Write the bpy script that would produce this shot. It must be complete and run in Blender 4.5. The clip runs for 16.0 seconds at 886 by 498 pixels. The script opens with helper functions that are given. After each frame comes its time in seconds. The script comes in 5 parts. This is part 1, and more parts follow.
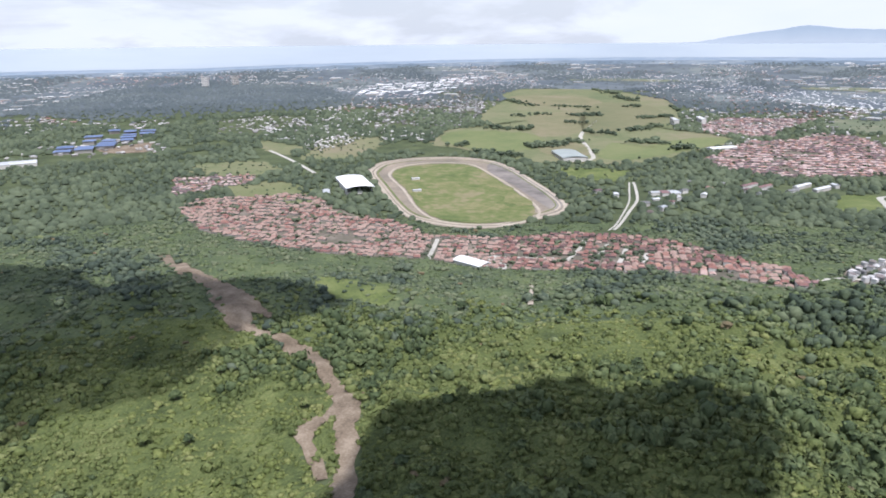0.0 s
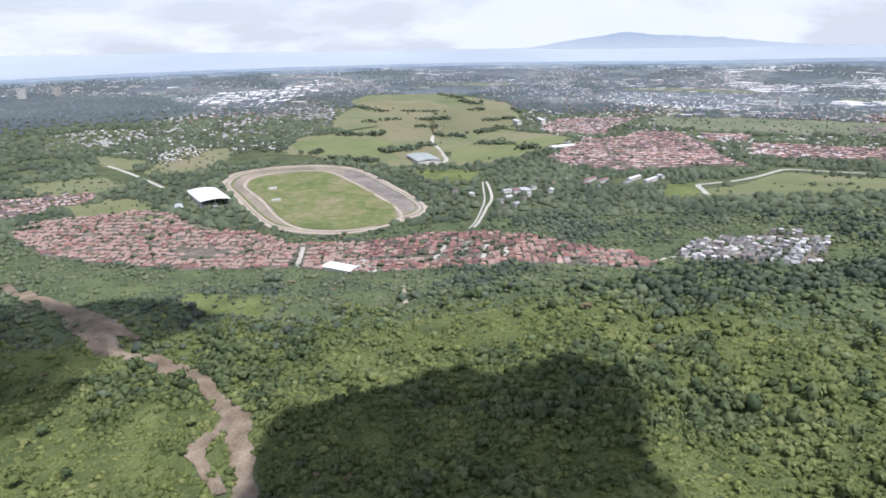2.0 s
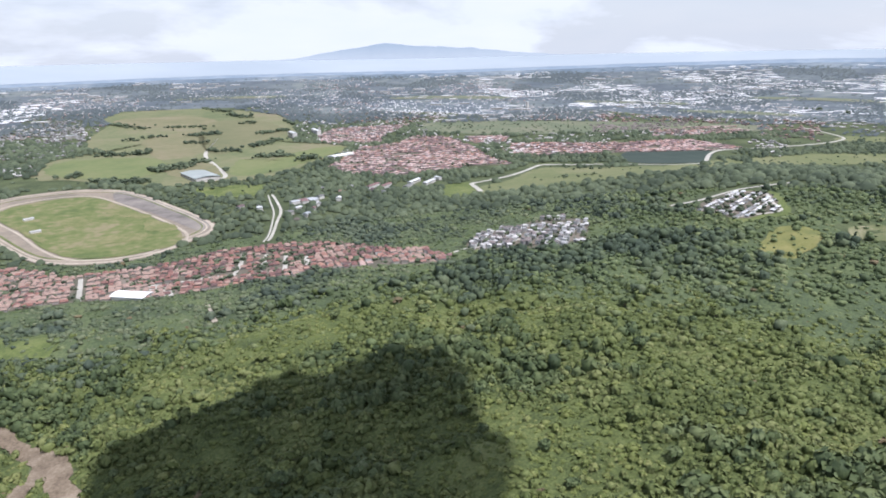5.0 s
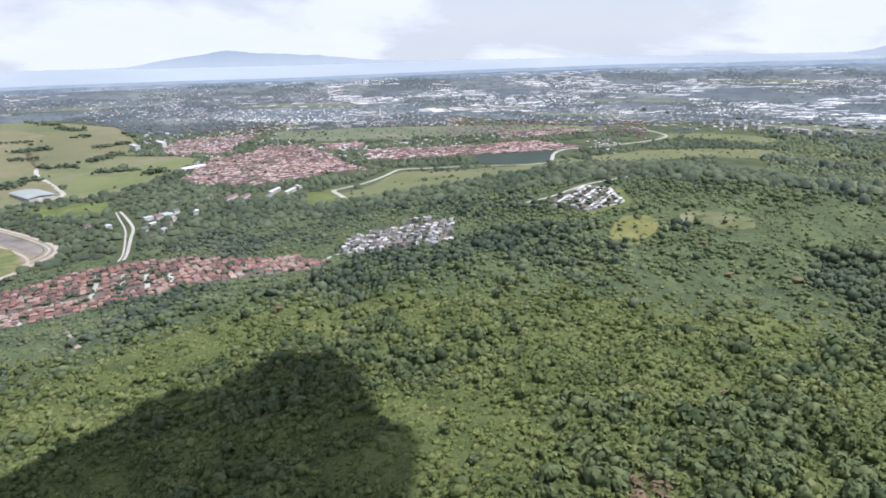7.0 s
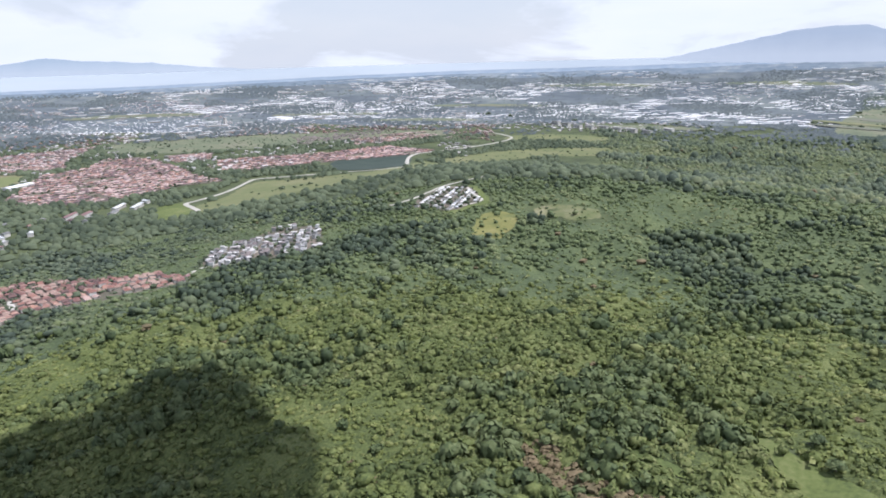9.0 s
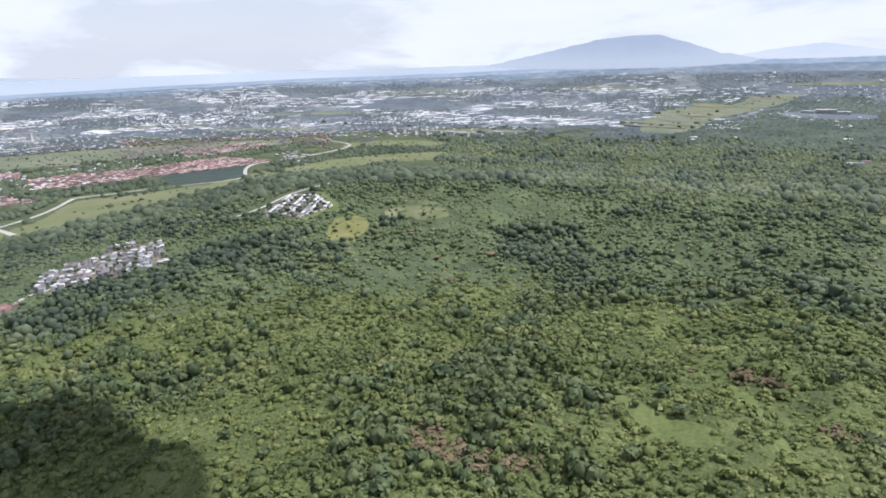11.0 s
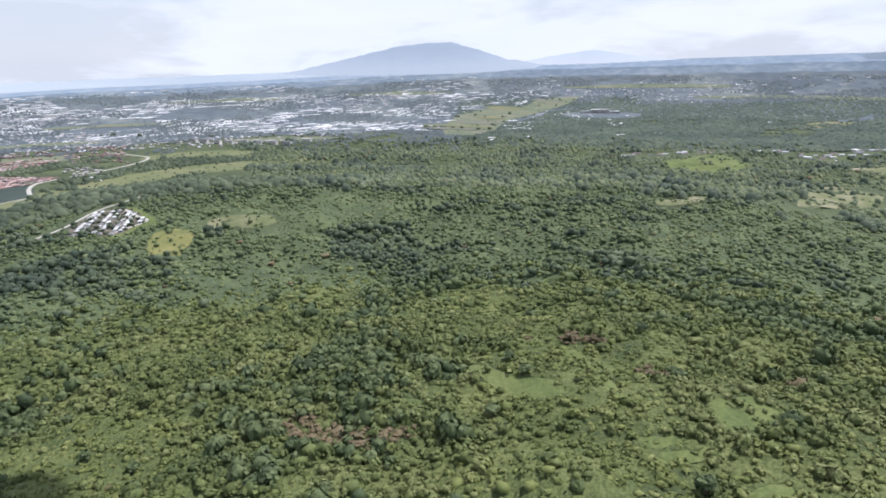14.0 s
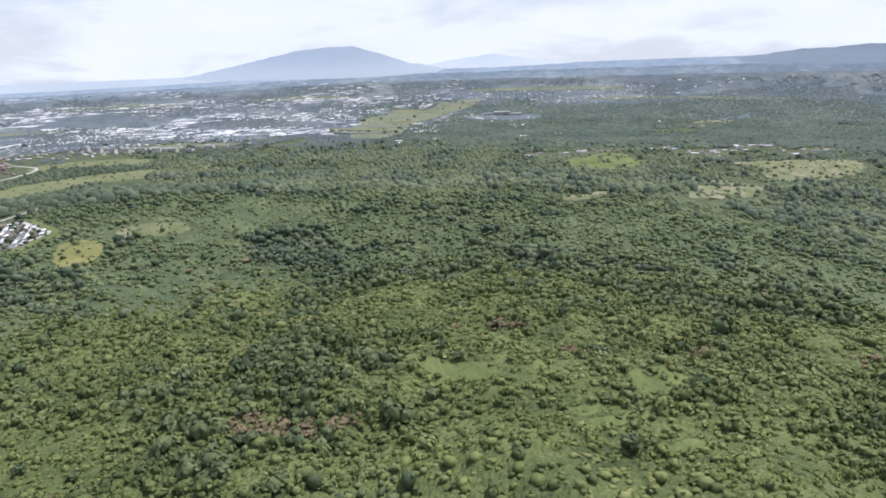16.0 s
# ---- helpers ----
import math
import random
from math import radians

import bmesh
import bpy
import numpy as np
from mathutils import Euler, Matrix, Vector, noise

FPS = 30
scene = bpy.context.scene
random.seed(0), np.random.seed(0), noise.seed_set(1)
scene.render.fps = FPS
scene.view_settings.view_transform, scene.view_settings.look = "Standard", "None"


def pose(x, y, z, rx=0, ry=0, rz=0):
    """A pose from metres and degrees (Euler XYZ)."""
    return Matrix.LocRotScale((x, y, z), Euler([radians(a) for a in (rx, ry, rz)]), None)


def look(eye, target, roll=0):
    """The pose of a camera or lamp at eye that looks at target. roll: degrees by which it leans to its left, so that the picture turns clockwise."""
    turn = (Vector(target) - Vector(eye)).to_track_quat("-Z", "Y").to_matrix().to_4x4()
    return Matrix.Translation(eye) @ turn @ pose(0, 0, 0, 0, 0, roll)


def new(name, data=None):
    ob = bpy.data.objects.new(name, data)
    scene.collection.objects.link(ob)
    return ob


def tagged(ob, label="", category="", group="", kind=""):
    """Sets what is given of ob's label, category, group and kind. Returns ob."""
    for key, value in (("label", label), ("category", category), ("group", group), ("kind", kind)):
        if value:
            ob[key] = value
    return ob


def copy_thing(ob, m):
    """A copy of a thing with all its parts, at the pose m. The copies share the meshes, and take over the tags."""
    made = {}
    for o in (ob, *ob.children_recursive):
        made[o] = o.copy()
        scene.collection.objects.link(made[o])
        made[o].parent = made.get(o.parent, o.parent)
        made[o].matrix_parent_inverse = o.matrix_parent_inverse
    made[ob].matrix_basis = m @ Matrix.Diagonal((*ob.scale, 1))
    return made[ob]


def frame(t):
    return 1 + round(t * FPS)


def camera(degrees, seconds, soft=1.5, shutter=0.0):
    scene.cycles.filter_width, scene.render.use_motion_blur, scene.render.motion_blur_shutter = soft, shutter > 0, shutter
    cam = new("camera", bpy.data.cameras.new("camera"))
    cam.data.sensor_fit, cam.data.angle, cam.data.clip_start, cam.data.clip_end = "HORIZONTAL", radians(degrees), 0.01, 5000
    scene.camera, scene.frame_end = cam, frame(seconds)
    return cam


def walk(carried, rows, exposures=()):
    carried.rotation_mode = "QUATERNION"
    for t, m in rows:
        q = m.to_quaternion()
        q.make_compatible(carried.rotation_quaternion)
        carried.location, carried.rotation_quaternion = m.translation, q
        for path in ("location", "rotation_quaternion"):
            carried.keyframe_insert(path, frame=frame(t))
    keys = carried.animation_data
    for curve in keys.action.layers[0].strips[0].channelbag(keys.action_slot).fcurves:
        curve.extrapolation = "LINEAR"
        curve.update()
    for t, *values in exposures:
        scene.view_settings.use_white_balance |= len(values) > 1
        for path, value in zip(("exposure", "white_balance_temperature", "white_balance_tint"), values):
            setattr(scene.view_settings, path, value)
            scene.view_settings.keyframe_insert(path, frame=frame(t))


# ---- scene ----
cam = camera(66.09, 16.0, soft=1.8)
# seconds, x, y, z, heading, pitch, roll
PATH = [
    (0, 0.00, 0.00, 300.00, -0.034, -17.090, -0.510),
    (0.5, -4.25, -3.70, 300.33, -2.962, -16.994, -0.558),
    (1, -8.54, -7.47, 300.77, -6.179, -16.899, -0.677),
    (1.5, -13.26, -11.35, 301.29, -9.460, -16.798, -0.754),
    (2, -18.38, -15.35, 301.86, -12.749, -16.738, -0.773),
    (2.5, -23.63, -18.78, 302.39, -15.838, -16.647, -0.841),
    (3, -28.93, -21.81, 302.90, -19.101, -16.561, -0.887),
    (3.5, -34.41, -24.65, 303.34, -22.345, -16.485, -0.962),
    (4, -40.13, -27.17, 303.66, -25.671, -16.418, -1.091),
    (4.5, -46.04, -29.26, 303.79, -28.799, -16.302, -1.123),
    (7, -78.16, -34.52, 305.86, -44.438, -15.920, -1.333),
    (7.5, -84.06, -34.45, 305.73, -47.382, -15.826, -1.329),
    (8, -89.87, -33.95, 305.70, -50.447, -15.756, -1.394),
    (8.5, -95.69, -33.13, 305.71, -53.667, -15.698, -1.469),
    (9, -101.51, -32.10, 305.68, -57.057, -15.679, -1.548),
    (11.5, -129.01, -20.83, 303.14, -74.288, -15.352, -1.875),
    (12, -134.15, -17.85, 303.06, -77.530, -15.343, -1.925),
    (12.5, -139.42, -14.99, 303.04, -80.399, -15.362, -1.973),
    (13, -144.84, -11.94, 303.09, -82.698, -15.357, -2.012),
    (13.5, -150.25, -8.74, 303.16, -84.996, -15.364, -2.032),
    (14, -155.51, -5.42, 303.21, -87.240, -15.386, -2.056),
    (14.5, -160.68, -1.83, 303.16, -89.092, -15.371, -2.115),
    (15, -165.69, 1.83, 303.05, -90.941, -15.384, -2.149),
    (15.5, -170.45, 5.65, 302.94, -92.974, -15.371, -2.192),
    (16, -175.05, 9.55, 302.88, -95.247, -15.359, -2.274),
]


def aim(x, y, z, yaw, pitch, roll):
    a, p = radians(yaw), radians(pitch)
    d = Vector((-math.sin(a) * math.cos(p), math.cos(a) * math.cos(p), math.sin(p)))
    return look((x, y, z), Vector((x, y, z)) + d * 100, roll)


walk(cam, [(t, aim(*r)) for t, *r in PATH], exposures=[(0, 0.06, 5900, 15.5), (16, 0.06, 5900, 15.5)])

# ---- light ----
SUN_EL, SUN_AZ = radians(66), radians(158)      # azimuth from +y towards +x
TO_SUN = Vector((math.sin(SUN_AZ) * math.cos(SUN_EL), math.cos(SUN_AZ) * math.cos(SUN_EL), math.sin(SUN_EL)))
sun_data = bpy.data.lights.new("sun", "SUN")
sun_data.energy, sun_data.angle, sun_data.color = 5.1, radians(0.53), (1.0, 0.95, 0.87)
sun = new("sun", sun_data)
sun.matrix_world = look(TO_SUN * 900, (0, 0, 0))

world = bpy.data.worlds.new("world")
scene.world = world
world.use_nodes = True
wn, wl = world.node_tree.nodes, world.node_tree.links
wn.clear()


def wnode(kind, **values):
    n = wn.new(kind)
    for k, v in values.items():
        n.inputs[k].default_value = v
    return n


sky = wn.new("ShaderNodeTexSky")
sky.sky_type, sky.sun_disc = "NISHITA", False
sky.sun_elevation, sky.sun_rotation = SUN_EL, SUN_AZ
sky.altitude, sky.air_density, sky.dust_density = 300, 1.0, 2.5
gain = wnode("ShaderNodeVectorMath")
gain.operation = "SCALE"
gain.inputs["Scale"].default_value = 0.11
wl.new(sky.outputs[0], gain.inputs[0])
coord = wn.new("ShaderNodeTexCoord")
stretch = wn.new("ShaderNodeMapping")
stretch.inputs["Scale"].default_value = (2.6, 2.6, 10.0)
wl.new(coord.outputs["Generated"], stretch.inputs["Vector"])
puffs = wnode("ShaderNodeTexNoise", Scale=1.35, Detail=7.0, Roughness=0.55, Distortion=0.3)
wl.new(stretch.outputs[0], puffs.inputs["Vector"])
cover = wn.new("ShaderNodeValToRGB")
cover.color_ramp.elements[0].position, cover.color_ramp.elements[0].color = 0.45, (0, 0, 0, 1)
cover.color_ramp.elements[1].position, cover.color_ramp.elements[1].color = 0.58, (1, 1, 1, 1)
wl.new(puffs.outputs["Fac"], cover.inputs[0])
split = wn.new("ShaderNodeSeparateXYZ")
wl.new(coord.outputs["Generated"], split.inputs[0])
low = wn.new("ShaderNodeMapRange")           # thick haze towards the horizon
low.inputs["From Min"].default_value, low.inputs["From Max"].default_value = 0.0, 0.40
low.inputs["To Min"].default_value, low.inputs["To Max"].default_value = 0.93, 0.30
wl.new(split.outputs["Z"], low.inputs["Value"])
fac = wn.new("ShaderNodeMath")
fac.operation = "MULTIPLY_ADD"
fac.inputs[1].default_value = 0.34
wl.new(cover.outputs[0], fac.inputs[0])
half = wn.new("ShaderNodeMath")
half.operation = "MULTIPLY"
half.inputs[1].default_value = 0.83
wl.new(low.outputs[0], half.inputs[0])
wl.new(half.outputs[0], fac.inputs[2])
under = wnode("ShaderNodeTexNoise", Scale=2.7, Detail=5.0, Roughness=0.5)
wl.new(stretch.outputs[0], under.inputs["Vector"])
cloud_tint = wn.new("ShaderNodeMix")
cloud_tint.data_type = "RGBA"
cloud_tint.inputs["A"].default_value = (0.80, 0.865, 0.925, 1)
cloud_tint.inputs["B"].default_value = (0.955, 0.97, 0.98, 1)
wl.new(under.outputs["Fac"], cloud_tint.inputs["Factor"])
blend = wn.new("ShaderNodeMix")
blend.data_type = "RGBA"
wl.new(fac.outputs[0], blend.inputs["Factor"])
wl.new(gain.outputs[0], blend.inputs["A"])
wl.new(cloud_tint.outputs["Result"], blend.inputs["B"])
glow = wnode("ShaderNodeBackground", Strength=1.0)
wl.new(blend.outputs["Result"], glow.inputs["Color"])
wl.new(glow.outputs[0], wn.new("ShaderNodeOutputWorld").inputs["Surface"])


# ---- materials ----
def material(name, colors, scale=0.1, rough=0.9, fine=None, island=0.0, bump=0.0, spec=0.2, objrand=0.0, glowing=0.0, base=None):
    """Noise-driven ramp over world space; fine: (scale, amount) of a second noise; island / objrand: brightness spread per piece."""
    m = bpy.data.materials.new(name)
    m.use_nodes = True
    nt = m.node_tree
    n, l = nt.nodes, nt.links
    b = n["Principled BSDF"]
    b.inputs["Roughness"].default_value = rough
    b.inputs["Specular IOR Level"].default_value = spec
    geo = n.new("ShaderNodeNewGeometry")
    tex = n.new("ShaderNodeTexNoise")
    tex.inputs["Scale"].default_value, tex.inputs["Detail"].default_value = scale, 4.0
    l.new(geo.outputs["Position"], tex.inputs["Vector"])
    value = tex.outputs["Fac"]

    def math_node(op, a, c):
        k = n.new("ShaderNodeMath")
        k.operation = op
        for i, v in enumerate((a, c)):
            if isinstance(v, (int, float)):
                k.inputs[i].default_value = v
            else:
                l.new(v, k.inputs[i])
        return k.outputs[0]
    if fine:
        t2 = n.new("ShaderNodeTexNoise")
        t2.inputs["Scale"].default_value, t2.inputs["Detail"].default_value = fine[0], 3.0
        l.new(geo.outputs["Position"], t2.inputs["Vector"])
        value = math_node("ADD", value, math_node("MULTIPLY", math_node("SUBTRACT", t2.outputs["Fac"], 0.5), fine[1]))
    if island:
        value = math_node("ADD", value, math_node("MULTIPLY", math_node("SUBTRACT", geo.outputs["Random Per Island"], 0.5), island))
    if objrand:
        info = n.new("ShaderNodeObjectInfo")
        value = math_node("ADD", value, math_node("MULTIPLY", math_node("SUBTRACT", info.outputs["Random"], 0.5), objrand))
    ramp = n.new("ShaderNodeValToRGB")
    e = ramp.color_ramp.elements
    stops = [0.28 + 0.44 * i / (len(colors) - 1) for i in range(len(colors))]
    while len(e) < len(colors):
        e.new(0.5)
    for el, s, c in zip(e, stops, colors):
        el.position, el.color = s, (*c, 1)
    l.new(value, ramp.inputs[0])
    if base:
        b.inputs["Base Color"].default_value = (*base, 1)
    else:
        l.new(ramp.outputs[0], b.inputs["Base Color"])
    if bump:
        bp = n.new("ShaderNodeBump")
        bp.inputs["Strength"].default_value, bp.inputs["Distance"].default_value = bump, 0.6
        t3 = n.new("ShaderNodeTexNoise")
        t3.inputs["Scale"].default_value, t3.inputs["Detail"].default_value = (fine[0] if fine else scale * 8), 5.0
        l.new(geo.outputs["Position"], t3.inputs["Vector"])
        l.new(t3.outputs["Fac"], bp.inputs["Height"])
        l.new(bp.outputs[0], b.inputs["Normal"])
    if glowing:
        l.new(ramp.outputs[0], b.inputs["Emission Color"])
        b.inputs["Emission Strength"].default_value = glowing
    return m


M_GROUND = material("scrub ground", [(0.046, 0.060, 0.030), (0.068, 0.086, 0.041), (0.098, 0.116, 0.056)], 0.02, fine=(0.25, 0.5), bump=0.5)
M_CROWN = material("foliage", [(0.058, 0.078, 0.027), (0.090, 0.114, 0.037), (0.120, 0.145, 0.048), (0.164, 0.182, 0.072)], 0.02, fine=(1.0, 0.55), island=0.34, rough=0.7, bump=0.4)
M_LIGHTLEAF = material("light scrub foliage", [(0.082, 0.104, 0.032), (0.114, 0.140, 0.041), (0.150, 0.174, 0.054), (0.190, 0.202, 0.078)], 0.02, fine=(1.0, 0.5), island=0.34, rough=0.7, bump=0.4)
M_DARK = material("dark foliage", [(0.038, 0.057, 0.027), (0.058, 0.081, 0.035), (0.080, 0.107, 0.044), (0.112, 0.138, 0.060)], 0.04, fine=(1.0, 0.55), island=0.34, objrand=0.3, rough=0.7, bump=0.4)
# hill copies of the near foliage, with distance haze put in as extra blue-grey
M_HILLTREE = material("haze-tinted hill foliage", [(0.062, 0.085, 0.042), (0.090, 0.120, 0.055), (0.118, 0.150, 0.066), (0.156, 0.182, 0.088)], 0.010, fine=(0.6, 0.5), island=0.34, rough=0.8, bump=1.0)
M_HILLDARK = material("dark haze-tinted hill foliage", [(0.042, 0.060, 0.041), (0.062, 0.085, 0.052), (0.084, 0.110, 0.062), (0.115, 0.140, 0.080)], 0.012, fine=(0.6, 0.5), island=0.34, rough=0.8, bump=1.0)
M_HILLSCRUB = material("light haze-tinted hill scrub", [(0.090, 0.118, 0.050), (0.116, 0.146, 0.060), (0.145, 0.172, 0.075), (0.18, 0.197, 0.098)], 0.010, fine=(0.6, 0.5), island=0.34, rough=0.8, bump=1.0)
M_FARHILL = material("far haze-tinted hill foliage", [(0.064, 0.085, 0.055), (0.087, 0.112, 0.066), (0.112, 0.138, 0.077), (0.148, 0.168, 0.098)], 0.008, fine=(0.35, 0.5), island=0.4, rough=0.8, bump=1.0)
M_FARHILLDARK = material("far dark haze-tinted hill foliage", [(0.044, 0.061, 0.046), (0.060, 0.081, 0.057), (0.080, 0.104, 0.069), (0.108, 0.131, 0.087)], 0.008, fine=(0.35, 0.5), island=0.4, rough=0.8, bump=1.0)
M_FARHILLSCRUB = material("far light haze-tinted hill scrub", [(0.078, 0.102, 0.052), (0.104, 0.132, 0.062), (0.134, 0.158, 0.076), (0.172, 0.186, 0.100)], 0.008, fine=(0.35, 0.5), island=0.4, rough=0.8, bump=1.0)
M_BROWNLEAF = material("brown foliage", [(0.108, 0.092, 0.052), (0.148, 0.118, 0.068), (0.190, 0.148, 0.092)], 0.1, fine=(0.9, 0.4), island=0.3, rough=0.85)
# trees farther out are bluer and greyer: haze mixed into the leaf colour
M_PLAINTREE = material("haze-tinted plain trees", [(0.052, 0.069, 0.046), (0.076, 0.097, 0.060), (0.106, 0.130, 0.080)], 0.008, fine=(0.1, 0.4), island=0.4)
M_FARTREE = material("haze-tinted far trees", [(0.066, 0.084, 0.092), (0.080, 0.098, 0.104), (0.100, 0.118, 0.120)], 0.004, fine=(0.05, 0.4), island=0.22)
M_SOUTHTREE = material("far haze-tinted southern woods", [(0.046, 0.064, 0.052), (0.062, 0.082, 0.064), (0.088, 0.110, 0.082)], 0.004, fine=(0.05, 0.4), island=0.28)
M_BARK = material("bark", [(0.10, 0.08, 0.06), (0.17, 0.14, 0.11)], 2.0)
M_FIELD = material("mown field", [(0.110, 0.132, 0.064), (0.140, 0.155, 0.079), (0.170, 0.170, 0.095), (0.198, 0.175, 0.115)], 0.006, fine=(0.05, 0.5))
M_GRASS = material("meadow", [(0.072, 0.096, 0.034), (0.112, 0.140, 0.046), (0.150, 0.168, 0.066)], 0.03, fine=(0.35, 0.8), bump=0.6)
M_LUSH = material("lush meadow", [(0.110, 0.130, 0.060), (0.138, 0.153, 0.072), (0.168, 0.172, 0.092)], 0.010, fine=(0.1, 0.5))
M_YELLOW = material("yellow grass", [(0.115, 0.130, 0.048), (0.16, 0.164, 0.058), (0.21, 0.196, 0.080)], 0.04, fine=(0.4, 0.5))
M_PALE = material("pale clearing", [(0.10, 0.125, 0.05), (0.145, 0.155, 0.078), (0.24, 0.22, 0.145)], 0.03, fine=(0.3, 0.5))
M_TURF = material("turf", [(0.085, 0.115, 0.042), (0.118, 0.142, 0.052), (0.155, 0.162, 0.072), (0.21, 0.185, 0.11)], 0.014, fine=(0.07, 0.9))
M_DRYTURF = material("worn turf", [(0.125, 0.142, 0.056), (0.155, 0.162, 0.070), (0.205, 0.190, 0.100)], 0.03, fine=(0.15, 0.8))
M_SAND = material("track sand", [(0.165, 0.145, 0.12), (0.235, 0.20, 0.16), (0.31, 0.26, 0.205)], 0.015, fine=(0.15, 0.4))
M_PALESAND = material("pale sand", [(0.32, 0.28, 0.23), (0.42, 0.37, 0.30)], 0.02, fine=(0.2, 0.5))
M_ASPHALT = material("worn dark surfacing", [(0.125, 0.112, 0.105), (0.185, 0.168, 0.155), (0.25, 0.225, 0.20)], 0.02, fine=(0.1, 0.5))
# green field with a cloud shadow put into its colour
M_SHADED_FIELD = material("field with painted cloud shadow", [(0.036, 0.052, 0.044), (0.052, 0.070, 0.058)], 0.02, fine=(0.2, 0.4))
# far field colours, greyed by haze painted into them
M_FARFIELD = material("haze-tinted farmland", [(0.105, 0.125, 0.082), (0.125, 0.145, 0.092), (0.15, 0.16, 0.105), (0.18, 0.18, 0.135)], 0.008, fine=(0.04, 0.5))
M_FARFIELD2 = material("haze-tinted stubble", [(0.10, 0.115, 0.09), (0.13, 0.14, 0.105), (0.165, 0.165, 0.13)], 0.01, fine=(0.05, 0.5))
M_OLIVE = material("olive grassland", [(0.128, 0.135, 0.072), (0.150, 0.150, 0.082), (0.174, 0.165, 0.095)], 0.008, fine=(0.06, 0.5))
M_TAN = material("dry grassland", [(0.145, 0.148, 0.080), (0.176, 0.166, 0.095), (0.208, 0.182, 0.118)], 0.008, fine=(0.06, 0.6))
M_PASTURE = material("green pasture", [(0.112, 0.140, 0.060), (0.138, 0.163, 0.070), (0.162, 0.175, 0.082)], 0.008, fine=(0.06, 0.5))
M_DIRT = material("bare earth", [(0.11, 0.085, 0.060), (0.185, 0.146, 0.106), (0.27, 0.222, 0.168)], 0.06, fine=(0.6, 0.6), bump=0.5)
M_ROAD = material("concrete road", [(0.34, 0.33, 0.29), (0.46, 0.44, 0.40)], 0.03, fine=(0.3, 0.5))
M_TOWNGROUND = material("town ground", [(0.075, 0.080, 0.055), (0.13, 0.115, 0.090), (0.21, 0.18, 0.15)], 0.03, fine=(0.2, 0.5))
M_REDROOF = material("red roof", [(0.120, 0.078, 0.074), (0.172, 0.096, 0.088), (0.232, 0.118, 0.096), (0.30, 0.215, 0.18)], 0.02, island=0.5, objrand=0.55, rough=0.7)
M_PINKROOF = material("weathered red roof", [(0.14, 0.100, 0.105), (0.22, 0.135, 0.13), (0.32, 0.185, 0.14), (0.42, 0.33, 0.31)], 0.009, island=0.7, rough=0.7)
M_GREYROOF = material("grey roof", [(0.16, 0.16, 0.16), (0.26, 0.26, 0.26), (0.40, 0.40, 0.40), (0.54, 0.52, 0.51)], 0.01, island=0.6, objrand=0.6, rough=0.6)
M_DULLROOF = material("dull brown roof", [(0.12, 0.105, 0.105), (0.17, 0.148, 0.145), (0.24, 0.20, 0.19)], 0.01, island=0.6, rough=0.8)
M_WHITEROOF = material("white roof", [(0.34, 0.36, 0.38), (0.55, 0.56, 0.57), (0.78, 0.78, 0.78)], 0.01, island=0.7, objrand=0.3, rough=0.5)
M_BRIGHTROOF = material("bright white sheet roof", [(0.74, 0.75, 0.76), (0.82, 0.82, 0.82)], 0.05, fine=(0.3, 0.4), rough=0.45)
M_BLUEROOF = material("blue roof", [(0.10, 0.14, 0.25), (0.15, 0.20, 0.34)], 0.01, island=0.4, rough=0.5)
M_DULLWALL = material("weathered wall", [(0.13, 0.115, 0.105), (0.20, 0.185, 0.17), (0.33, 0.31, 0.29)], 0.05, island=0.5, objrand=0.5)
M_GREENROOF = material("pale green roof", [(0.25, 0.285, 0.275), (0.34, 0.37, 0.355)], 0.03, rough=0.5)
M_WALL = material("painted wall", [(0.30, 0.28, 0.25), (0.46, 0.44, 0.41), (0.62, 0.60, 0.57)], 0.05, island=0.5, objrand=0.5)
M_WHITEWALL = material("white wall", [(0.22, 0.22, 0.215), (0.36, 0.36, 0.35), (0.58, 0.58, 0.57)], 0.05, island=0.4, objrand=0.6)
# plain colours with haze painted in: bluer and paler outwards, faintly glowing
M_FARPLAIN = material("plain with painted haze", [(0.098, 0.116, 0.133), (0.114, 0.133, 0.150), (0.134, 0.153, 0.164), (0.172, 0.192, 0.188)], 0.0030, fine=(0.014, 0.8), spec=0.0, glowing=0.03)
M_HAZE1 = material("far plain painted haze-blue", [(0.122, 0.156, 0.192), (0.142, 0.177, 0.214), (0.164, 0.198, 0.232), (0.20, 0.232, 0.258)], 0.004, fine=(0.02, 0.9), spec=0.0, glowing=0.05)
M_HAZE2 = material("farthest plain painted haze-blue", [(0.180, 0.228, 0.285), (0.200, 0.248, 0.305), (0.232, 0.276, 0.325)], 0.005, fine=(0.02, 0.8), spec=0.0, glowing=0.12)
# the lake's sheen and haze are painted: pale matt colour plus a faint glow
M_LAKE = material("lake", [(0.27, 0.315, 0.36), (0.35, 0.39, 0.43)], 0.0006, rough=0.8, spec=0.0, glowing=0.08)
# near-black base of the backdrop heights; their painted haze is all emission
BACKDROP_BASE = (0.03, 0.035, 0.04)


